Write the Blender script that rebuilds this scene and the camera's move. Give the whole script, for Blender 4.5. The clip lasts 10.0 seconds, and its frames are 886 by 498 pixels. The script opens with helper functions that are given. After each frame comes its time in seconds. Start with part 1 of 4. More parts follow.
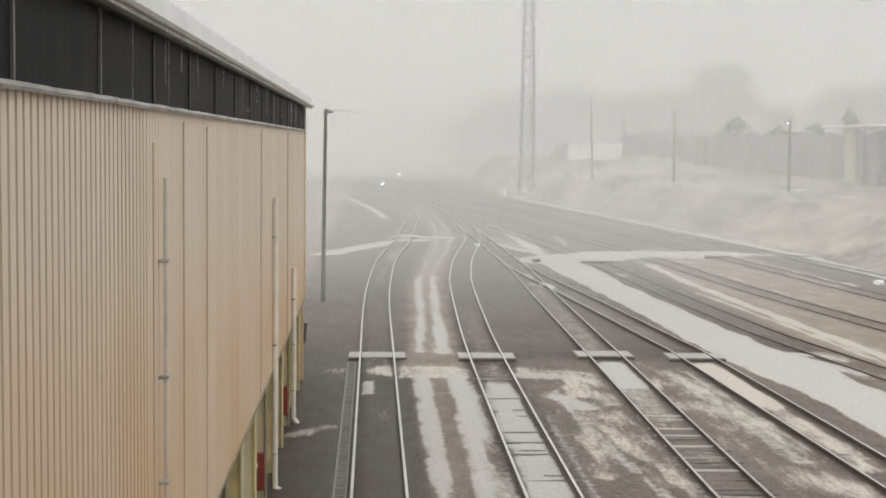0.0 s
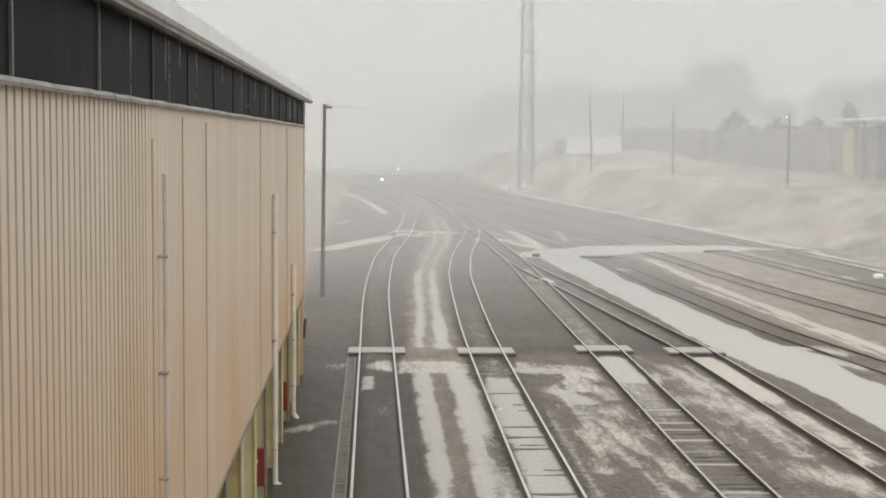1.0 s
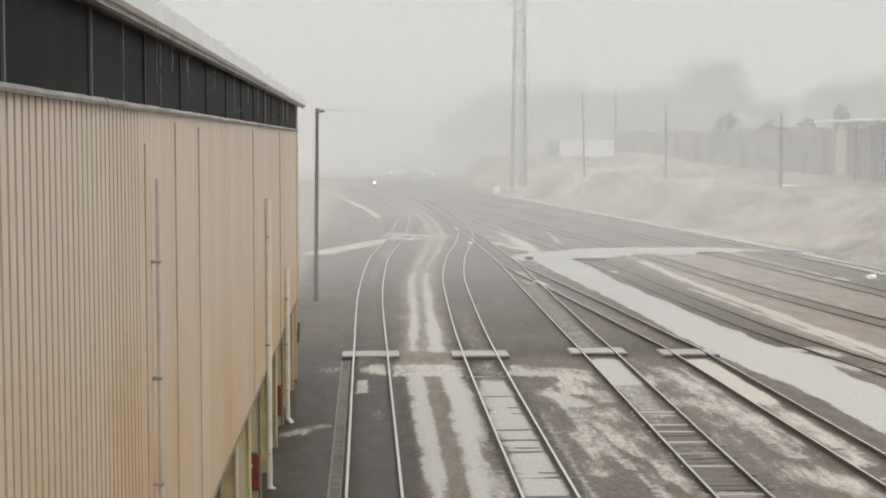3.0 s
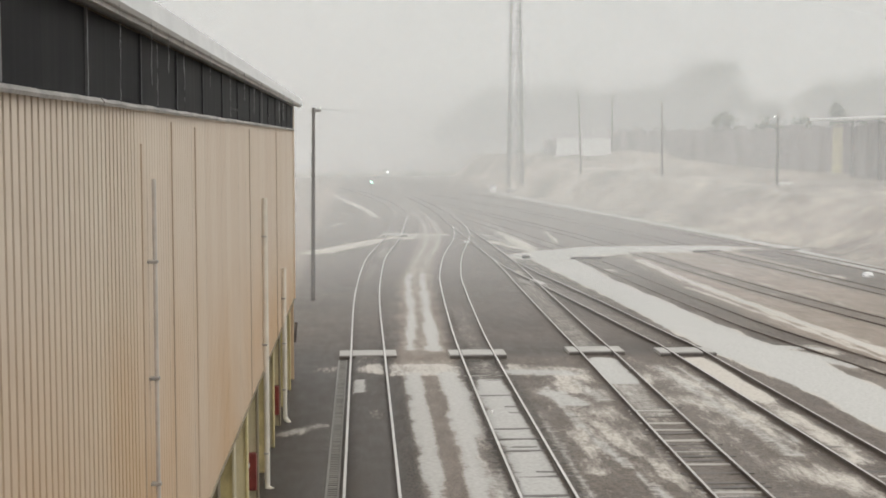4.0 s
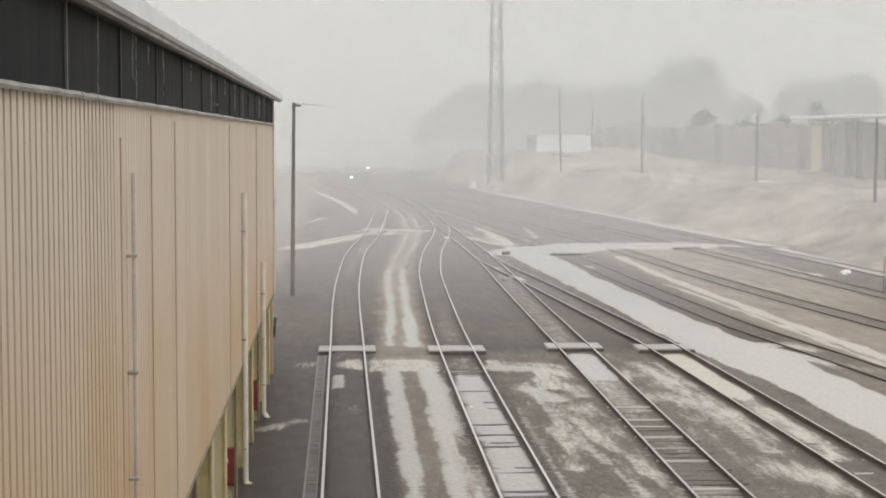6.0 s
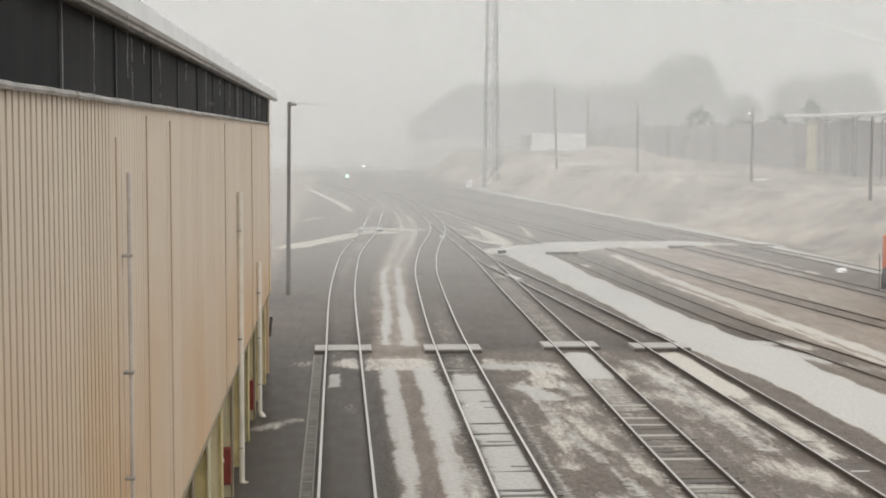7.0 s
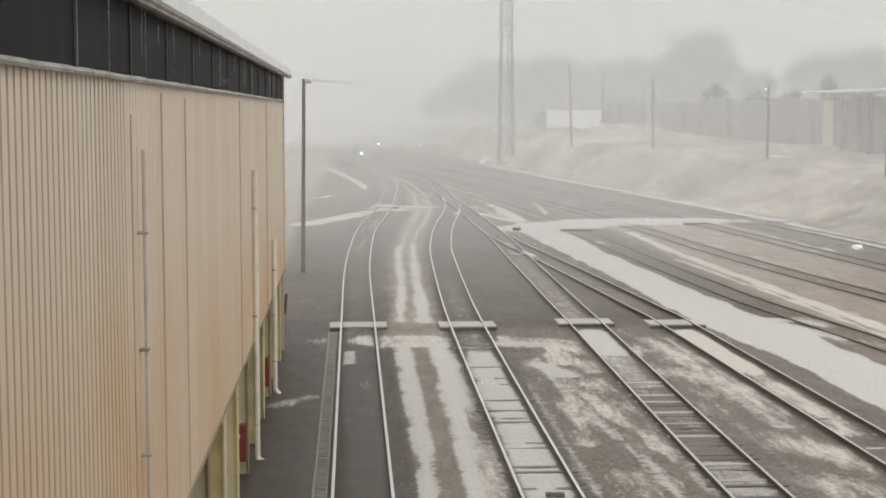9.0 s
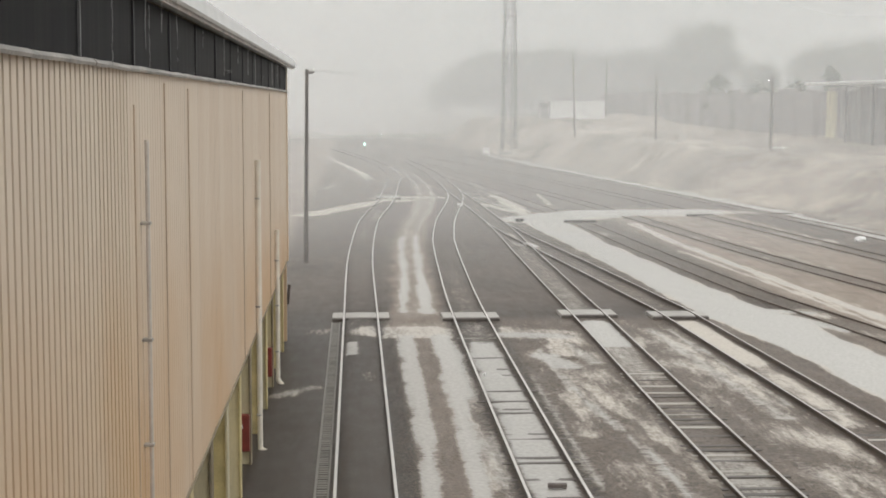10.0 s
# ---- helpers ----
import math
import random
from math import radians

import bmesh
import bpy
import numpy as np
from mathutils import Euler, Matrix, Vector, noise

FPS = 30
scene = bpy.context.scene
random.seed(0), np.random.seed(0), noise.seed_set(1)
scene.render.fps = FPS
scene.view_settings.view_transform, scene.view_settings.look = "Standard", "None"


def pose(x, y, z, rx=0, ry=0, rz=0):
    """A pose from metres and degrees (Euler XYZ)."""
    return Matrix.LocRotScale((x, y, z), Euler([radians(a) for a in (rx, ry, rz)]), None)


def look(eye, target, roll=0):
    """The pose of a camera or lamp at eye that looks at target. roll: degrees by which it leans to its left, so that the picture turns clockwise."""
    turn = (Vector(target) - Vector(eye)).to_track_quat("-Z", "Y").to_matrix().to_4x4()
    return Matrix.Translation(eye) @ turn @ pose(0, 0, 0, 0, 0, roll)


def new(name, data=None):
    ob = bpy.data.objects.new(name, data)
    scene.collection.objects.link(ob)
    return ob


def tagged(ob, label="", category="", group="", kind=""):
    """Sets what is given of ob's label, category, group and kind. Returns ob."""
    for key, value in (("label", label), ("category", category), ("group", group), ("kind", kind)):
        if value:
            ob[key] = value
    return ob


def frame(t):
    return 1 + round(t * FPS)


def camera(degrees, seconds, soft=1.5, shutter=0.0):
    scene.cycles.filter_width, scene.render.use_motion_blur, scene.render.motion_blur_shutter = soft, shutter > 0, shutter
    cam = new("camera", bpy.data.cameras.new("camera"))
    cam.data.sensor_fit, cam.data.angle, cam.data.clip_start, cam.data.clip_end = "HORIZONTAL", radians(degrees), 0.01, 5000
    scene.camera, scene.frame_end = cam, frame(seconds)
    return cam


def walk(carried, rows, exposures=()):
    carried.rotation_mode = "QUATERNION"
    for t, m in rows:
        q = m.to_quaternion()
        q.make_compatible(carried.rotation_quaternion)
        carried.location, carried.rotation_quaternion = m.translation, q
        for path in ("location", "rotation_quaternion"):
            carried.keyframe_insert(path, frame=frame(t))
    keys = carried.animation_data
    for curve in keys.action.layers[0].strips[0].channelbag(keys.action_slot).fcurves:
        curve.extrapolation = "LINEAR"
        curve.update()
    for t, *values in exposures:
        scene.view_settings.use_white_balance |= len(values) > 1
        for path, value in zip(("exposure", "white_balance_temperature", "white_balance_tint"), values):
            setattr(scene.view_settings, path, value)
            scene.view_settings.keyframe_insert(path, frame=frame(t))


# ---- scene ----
# Metres: x across the yard, y along the tracks, z = 0 at the top of the rails.
cam = camera(33.57, 10.0, soft=1.8)
EYE = (0.0, 0.0, 9.55)
# seconds, turn to the right, tilt downwards, lean (degrees)
AIM = [
    (0.0, 2.767, 4.173, -0.600), (0.5, 2.760, 4.242, -0.529), (1.0, 2.793, 4.368, -0.428),
    (1.5, 2.765, 4.463, -0.353), (2.0, 2.874, 4.400, -0.230), (2.5, 2.970, 4.230, -0.202),
    (4.0, 3.174, 4.271, 0.080), (4.5, 3.246, 4.353, 0.000), (5.0, 3.561, 4.570, -0.136),
    (6.5, 4.051, 4.388, -0.264), (7.0, 4.129, 4.476, -0.173), (7.5, 4.111, 4.719, -0.112),
    (8.0, 3.889, 5.050, -0.037), (8.5, 3.730, 5.157, -0.059), (9.0, 3.553, 5.368, -0.089),
    (9.5, 3.437, 5.392, -0.177), (10.0, 3.441, 5.725, -0.184)]


def aim(turn, tilt, lean):
    a, b = radians(turn), radians(tilt)
    way = Vector((math.sin(a) * math.cos(b), math.cos(a) * math.cos(b), -math.sin(b)))
    return look(EYE, Vector(EYE) + way * 50, -lean)


walk(cam, [(t, aim(a, b, c)) for t, a, b, c in AIM])

# ---- sky and sun: a thick overcast ----
SUN_UP, SUN_ROUND = 52.0, 200.0
world = bpy.data.worlds.new("overcast")
scene.world = world
world.use_nodes = True
wn, wl = world.node_tree.nodes, world.node_tree.links
sky = wn.new("ShaderNodeTexSky")
sky.sky_type, sky.sun_disc = "NISHITA", False
sky.sun_elevation, sky.sun_rotation = radians(SUN_UP), radians(SUN_ROUND)
sky.dust_density, sky.air_density = 6.0, 1.0
grey = wn.new("ShaderNodeHueSaturation")
grey.inputs["Saturation"].default_value = 0.1
grey.inputs["Value"].default_value = 0.1
wl.new(sky.outputs[0], grey.inputs["Color"])
coord = wn.new("ShaderNodeTexCoord")
split = wn.new("ShaderNodeSeparateXYZ")
wl.new(coord.outputs["Generated"], split.inputs[0])
cloud = wn.new("ShaderNodeValToRGB")
cloud.color_ramp.interpolation = "EASE"
cloud.color_ramp.elements[0].position, cloud.color_ramp.elements[0].color = 0.02, (0.555, 0.568, 0.562, 1)
cloud.color_ramp.elements[1].position, cloud.color_ramp.elements[1].color = 0.75, (1.55, 1.55, 1.53, 1)
wl.new(split.outputs["Z"], cloud.inputs[0])
both = wn.new("ShaderNodeMix")
both.data_type = "RGBA"
both.inputs[0].default_value = 0.12
wl.new(cloud.outputs[0], both.inputs[6])
wl.new(grey.outputs[0], both.inputs[7])
wl.new(both.outputs[2], wn["Background"].inputs[0])
wn["Background"].inputs[1].default_value = 1.0
sun_data = bpy.data.lights.new("sun", "SUN")
sun_data.energy, sun_data.angle, sun_data.color = 0.5, radians(30), (1.0, 0.97, 0.93)
sun = new("sun", sun_data)
sun.matrix_world = look((60, -80, 120), (60 + 40 * math.sin(radians(SUN_ROUND - 180)), -20, 30))
scene.cycles.transparent_max_bounces = 40


# ---- materials ----
def material(name, base, rough=0.6, metal=0.0, vary=0.15, scale=3.0, fine=60.0, bump=0.0, island=0.0, stretch=(1, 1, 1), spec=0.5):
    """A surface with colour that varies at two scales, fine relief and a little change from piece to piece."""
    m = bpy.data.materials.new(name)
    m.use_nodes = True
    n, l = m.node_tree.nodes, m.node_tree.links
    b = n["Principled BSDF"]
    b.inputs["Metallic"].default_value = metal
    b.inputs["Specular IOR Level"].default_value = spec
    tc = n.new("ShaderNodeTexCoord")
    mp = n.new("ShaderNodeMapping")
    mp.inputs["Scale"].default_value = stretch
    l.new(tc.outputs["Object"], mp.inputs[0])
    broad, grain = n.new("ShaderNodeTexNoise"), n.new("ShaderNodeTexNoise")
    broad.inputs["Scale"].default_value, broad.inputs["Detail"].default_value = scale, 5
    grain.inputs["Scale"].default_value, grain.inputs["Detail"].default_value = fine, 3
    l.new(mp.outputs[0], broad.inputs[0]), l.new(mp.outputs[0], grain.inputs[0])
    mixed = n.new("ShaderNodeMath")
    mixed.operation = "MULTIPLY_ADD"
    mixed.inputs[1].default_value = 0.4
    l.new(grain.outputs[0], mixed.inputs[0]), l.new(broad.outputs[0], mixed.inputs[2])
    info = n.new("ShaderNodeObjectInfo")
    more = n.new("ShaderNodeMath")
    more.operation = "MULTIPLY_ADD"
    more.inputs[1].default_value = island
    l.new(info.outputs["Random"], more.inputs[0]), l.new(mixed.outputs[0], more.inputs[2])
    ramp = n.new("ShaderNodeValToRGB")
    ramp.color_ramp.elements[0].position, ramp.color_ramp.elements[1].position = 0.4, 1.0 + island
    ramp.color_ramp.elements[0].color = (*[c * (1 - vary) for c in base], 1)
    ramp.color_ramp.elements[1].color = (*[min(1, c * (1 + vary)) for c in base], 1)
    l.new(more.outputs[0], ramp.inputs[0]), l.new(ramp.outputs[0], b.inputs["Base Color"])
    rr = n.new("ShaderNodeMapRange")
    rr.inputs[3].default_value, rr.inputs[4].default_value = max(0.03, rough - 0.12), min(1, rough + 0.12)
    l.new(broad.outputs[0], rr.inputs[0]), l.new(rr.outputs[0], b.inputs["Roughness"])
    if bump:
        bp = n.new("ShaderNodeBump")
        bp.inputs["Strength"].default_value, bp.inputs["Distance"].default_value = bump, 0.02
        l.new(mixed.outputs[0], bp.inputs["Height"]), l.new(bp.outputs[0], b.inputs["Normal"])
    return m


TAN = material("tan_steel_sheet", (0.60, 0.445, 0.302), 0.5, 0, 0.13, 0.5, 8, 0.05, 0.25, (1, 1, 0.15))
for e, c in zip([n for n in TAN.node_tree.nodes if n.type == "VALTORGB"][0].color_ramp.elements, ((0.64, 0.50, 0.37, 1), (0.73, 0.62, 0.495, 1))):
    e.color = c
def warm_wash(m, tint, z_top, z_low):
    """A warm tint that grows lower down and towards the near end, uneven from place to place."""
    n, l = m.node_tree.nodes, m.node_tree.links
    ramp = [k for k in n if k.type == "VALTORGB"][0]
    geo, sp, ns = n.new("ShaderNodeNewGeometry"), n.new("ShaderNodeSeparateXYZ"), n.new("ShaderNodeTexNoise")
    l.new(geo.outputs["Position"], sp.inputs[0]), l.new(geo.outputs["Position"], ns.inputs[0])
    ns.inputs["Scale"].default_value, ns.inputs["Detail"].default_value = 0.22, 5
    low = n.new("ShaderNodeMapRange")
    low.interpolation_type = "SMOOTHSTEP"
    low.inputs[1].default_value, low.inputs[2].default_value = z_top, z_low
    along = n.new("ShaderNodeMath")
    along.operation = "MULTIPLY_ADD"
    along.inputs[1].default_value = 0.06
    l.new(sp.outputs["Y"], along.inputs[0]), l.new(sp.outputs["Z"], along.inputs[2])
    l.new(along.outputs[0], low.inputs[0])
    much = n.new("ShaderNodeMath")
    much.operation = "MULTIPLY"
    part_of = n.new("ShaderNodeMapRange")
    part_of.inputs[1].default_value, part_of.inputs[2].default_value = 0.2, 0.65
    l.new(ns.outputs[0], part_of.inputs[0])
    l.new(low.outputs[0], much.inputs[0]), l.new(part_of.outputs[0], much.inputs[1])
    x = n.new("ShaderNodeMix")
    x.data_type = "RGBA"
    l.new(much.outputs[0], x.inputs[0]), l.new(ramp.outputs[0], x.inputs[6])
    x.inputs[7].default_value = (*tint, 1)
    l.new(x.outputs[2], n["Principled BSDF"].inputs["Base Color"])


warm_wash(TAN, (0.64, 0.435, 0.25), 9.9, 6.3)
# darker tan: the shade inside the wall grooves is put into this colour
GROOVE = material("shaded_tan_groove", (0.40, 0.31, 0.225), 0.6, 0, 0.25, 0.8, 10, 0.05, 0.1, (1, 1, 0.2))
warm_wash(GROOVE, (0.50, 0.34, 0.20), 9.9, 6.3)
TAN_SEAM = material("stained_tan_seam", (0.54, 0.42, 0.31), 0.6, 0, 0.2, 0.8, 10, 0.05, 0.1, (1, 1, 0.2))
TRIM = material("grey_flashing", (0.40, 0.375, 0.345), 0.45, 0.2, 0.6, 1.4, 14, 0.15)
DARK = material("dark_glazing", (0.0090, 0.0090, 0.0102), 0.55, 0, 0.85, 1.6, 9, 0.05, 0.1, (1, 3, 0.12), 0.05)
ROOF = material("pale_roof_sheet", (0.72, 0.72, 0.71), 0.45, 0.1, 0.12, 1, 20, 0.05)
CREAM = material("cream_column_paint", (0.62, 0.55, 0.38), 0.55, 0, 0.25, 1.5, 20, 0.1, 0.2, (1, 1, 0.3))
YELLOW = material("worn_yellow_paint", (0.58, 0.49, 0.26), 0.55, 0, 0.3, 2, 25, 0.1)
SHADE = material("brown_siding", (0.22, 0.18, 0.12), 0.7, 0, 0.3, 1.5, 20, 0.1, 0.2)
PIPE = material("white_pipe", (0.80, 0.74, 0.64), 0.4, 0, 0.15, 2, 20, 0.0)
PIPE_GREY = material("grey_pipe", (0.62, 0.57, 0.52), 0.35, 0.2, 0.2, 2, 20, 0.0)
MULLION = material("grey_mullion", (0.16, 0.16, 0.16), 0.5, 0.1, 0.3, 2, 20, 0.0)
DARK_FRAME = material("dark_mullion", (0.035, 0.035, 0.037), 0.5, 0.1, 0.4, 2, 20, 0.0)
RED = material("red_paint", (0.22, 0.042, 0.032), 0.5, 0, 0.3, 3, 30, 0.05)
RAIL_DULL = material("dull_rail_steel", (0.46, 0.44, 0.41), 0.45, 0.5, 0.2, 0.6, 5, 0.0)
RUST_PALE = material("dull_rusty_rail", (0.15, 0.122, 0.10), 0.6, 0.2, 0.3, 1, 20, 0.1)
RUST = material("rusty_steel", (0.085, 0.066, 0.052), 0.6, 0.2, 0.4, 4, 60, 0.3)
RAIL = material("wet_rail_steel", (0.60, 0.58, 0.55), 0.4, 0.5, 0.12, 0.6, 5, 0.0)
TIE = material("wet_tie_wood", (0.060, 0.051, 0.044), 0.5, 0, 0.5, 2, 25, 0.4, 0.5, (4, 0.4, 1))
TIE_PALE = material("slush_dusted_tie", (0.24, 0.225, 0.20), 0.55, 0, 0.5, 2, 25, 0.4, 0.5, (4, 0.4, 1))
CONCRETE = material("crossing_concrete", (0.33, 0.315, 0.29), 0.6, 0, 0.25, 2, 40, 0.2, 0.2)
POLE = material("dark_pole_wood", (0.095, 0.082, 0.074), 0.7, 0, 0.4, 1, 20, 0.3, 0.2, (4, 4, 0.2))
STEEL = material("galvanised_tower_steel", (0.10, 0.10, 0.10), 0.55, 0.2, 0.25, 1, 20, 0.0)
SHED = material("weathered_grey_cladding", (0.19, 0.178, 0.176), 0.7, 0, 0.6, 0.4, 6, 0.05, 0.9, (1, 1, 0.3))
SHED_PALE = material("pale_yellow_cladding", (0.62, 0.55, 0.36), 0.6, 0, 0.15, 0.6, 8, 0.05)
WHITE = material("white_paint", (0.80, 0.80, 0.79), 0.5, 0, 0.08, 1, 20, 0.0)
LEAF = material("grey_green_leaves", (0.045, 0.06, 0.035), 0.7, 0, 0.4, 0.4, 5, 0.0, 0.3)
BARK = material("bark", (0.07, 0.055, 0.045), 0.8, 0, 0.4, 2, 20, 0.3)
ORANGE = material("orange_paint", (0.60, 0.13, 0.04), 0.45, 0, 0.2, 1, 20, 0.0)
DRAIN = material("wet_drain_concrete", (0.155, 0.145, 0.13), 0.5, 0, 0.4, 1.2, 30, 0.2, 0.4)
SLOT = material("drain_floor", (0.05, 0.047, 0.043), 0.5, 0, 0.3, 3, 30, 0.1)
BLACK = material("black_underframe", (0.03, 0.03, 0.03), 0.6, 0, 0.3, 2, 20, 0.1)
WATER = material("running_water", (0.42, 0.42, 0.42), 0.15, 0, 0.1, 6, 60, 0.2)


def glow(name, colour, strength):
    m = bpy.data.materials.new(name)
    m.use_nodes = True
    b = m.node_tree.nodes["Principled BSDF"]
    b.inputs["Base Color"].default_value = (*colour, 1)
    b.inputs["Emission Color"].default_value, b.inputs["Emission Strength"].default_value = (*colour, 1), strength
    return m


GREEN_LIGHT = glow("green_lens", (0.45, 1.0, 0.75), 9.0)
LAMP_LIGHT = glow("lamp_glass", (1.0, 0.98, 0.93), 2.5)
WHITE_LIGHT = glow("white_lens", (0.95, 1.0, 0.97), 6.0)


def ground_material():
    """Wet dark ballast and paving, dry pale grass on the bank, hailstones lying where the sheet's 'hail' says."""
    m = bpy.data.materials.new("wet_yard_ground")
    m.use_nodes = True
    n, l = m.node_tree.nodes, m.node_tree.links
    b = n["Principled BSDF"]
    tc = n.new("ShaderNodeTexCoord")

    def noise_at(scale, detail=6, stretch=(1, 1, 1), rough=0.6):
        mp, t = n.new("ShaderNodeMapping"), n.new("ShaderNodeTexNoise")
        mp.inputs["Scale"].default_value = stretch
        t.inputs["Scale"].default_value, t.inputs["Detail"].default_value, t.inputs["Roughness"].default_value = scale, detail, rough
        l.new(tc.outputs["Object"], mp.inputs[0]), l.new(mp.outputs[0], t.inputs[0])
        return t.outputs[0]

    def ramp_of(value, p0, c0, p1, c1):
        r = n.new("ShaderNodeValToRGB")
        r.color_ramp.elements[0].position, r.color_ramp.elements[0].color = p0, (*c0, 1)
        r.color_ramp.elements[1].position, r.color_ramp.elements[1].color = p1, (*c1, 1)
        l.new(value, r.inputs[0])
        return r.outputs[0]

    def mix(fac, a, c):
        x = n.new("ShaderNodeMix")
        x.data_type = "RGBA"
        l.new(fac, x.inputs[0]), l.new(a, x.inputs[6]), l.new(c, x.inputs[7])
        return x.outputs[2]

    def sums(a, k, c):
        x = n.new("ShaderNodeMath")
        x.operation = "MULTIPLY_ADD"
        x.inputs[1].default_value = k
        l.new(a, x.inputs[0])
        if isinstance(c, float):
            x.inputs[2].default_value = c
        else:
            l.new(c, x.inputs[2])
        return x.outputs[0]

    def attribute(name):
        a = n.new("ShaderNodeAttribute")
        a.attribute_name = name
        return a.outputs["Fac"]

    stones, patches, streaks = noise_at(14, 4), noise_at(0.55, 6, (1.6, 0.6, 1)), noise_at(1.5, 6, (2.2, 0.35, 1), 0.7)
    gravel = noise_at(9, 7, (1, 0.8, 1), 0.8)
    ballast = ramp_of(gravel, 0.42, (0.010, 0.008, 0.006), 0.62, (0.125, 0.099, 0.076))
    paving = ramp_of(sums(gravel, 0.4, sums(streaks, 0.6, 0.0)), 0.36, (0.044, 0.0355, 0.0285), 0.64, (0.074, 0.061, 0.050))
    clay = ramp_of(sums(gravel, 0.55, sums(patches, 0.45, 0.0)), 0.36, (0.165, 0.131, 0.104), 0.66, (0.36, 0.298, 0.247))
    grass = ramp_of(sums(noise_at(0.09, 4, (1, 0.6, 1)), 0.6, sums(noise_at(0.45, 10, (1, 0.45, 1), 0.74), 0.55, -0.075)), 0.38, (0.125, 0.108, 0.088), 0.62, (0.43, 0.372, 0.31))
    dirty = ramp_of(noise_at(9, 5), 0.3, (0.40, 0.365, 0.318), 0.8, (0.60, 0.56, 0.503))
    clean = ramp_of(noise_at(7, 4), 0.3, (0.385, 0.375, 0.35), 0.8, (0.53, 0.52, 0.495))
    hail = mix(ramp_of(attribute("slush"), 0.25, (0, 0, 0), 0.6, (1, 1, 1)), dirty, clean)
    base = mix(attribute("paved"), ballast, paving)
    base = mix(attribute("clay"), base, clay)
    base = mix(attribute("bank"), base, grass)
    lying = sums(streaks, 0.9, sums(patches, 0.5, sums(attribute("hail"), 1.0, -0.75)))
    lying = sums(noise_at(22, 3), 0.22, lying)
    lying = sums(noise_at(4.5, 5, (1.5, 0.7, 1), 0.7), 0.5, sums(lying, 1.0, -0.25))
    cover = ramp_of(lying, 0.46, (0, 0, 0), 0.74, (0.95, 0.95, 0.95))
    slush = attribute("slush")
    ragged = sums(noise_at(5, 6, (1.5, 0.7, 1), 0.75), 0.9, sums(streaks, 0.7, sums(slush, 1.1, sums(noise_at(3.2, 4, (0.5, 2.6, 1), 0.6), 0.9, -1.25))))
    film = n.new("ShaderNodeMath")
    film.operation = "MULTIPLY"
    l.new(ramp_of(ragged, 0.30, (0, 0, 0), 0.62, (1, 1, 1)), film.inputs[0]), l.new(sums(slush, 0.5, 0.5), film.inputs[1])
    top_cover = n.new("ShaderNodeMath")
    top_cover.operation = "MAXIMUM"
    l.new(cover, top_cover.inputs[0]), l.new(film.outputs[0], top_cover.inputs[1])
    cover = top_cover.outputs[0]
    l.new(mix(cover, base, hail), b.inputs["Base Color"])
    wet = ramp_of(streaks, 0.3, (0.44, 0.44, 0.44), 0.75, (0.60, 0.60, 0.60))
    dry = n.new("ShaderNodeMix")
    l.new(cover, dry.inputs[0]), l.new(wet, dry.inputs[2])
    dry.inputs[3].default_value = 0.7
    l.new(dry.outputs[0], b.inputs["Roughness"])
    b.inputs["Specular IOR Level"].default_value = 0.22
    bp = n.new("ShaderNodeBump")
    bp.inputs["Strength"].default_value, bp.inputs["Distance"].default_value = 0.4, 0.025
    l.new(sums(stones, 1.0, cover), bp.inputs["Height"]), l.new(bp.outputs[0], b.inputs["Normal"])
    return m


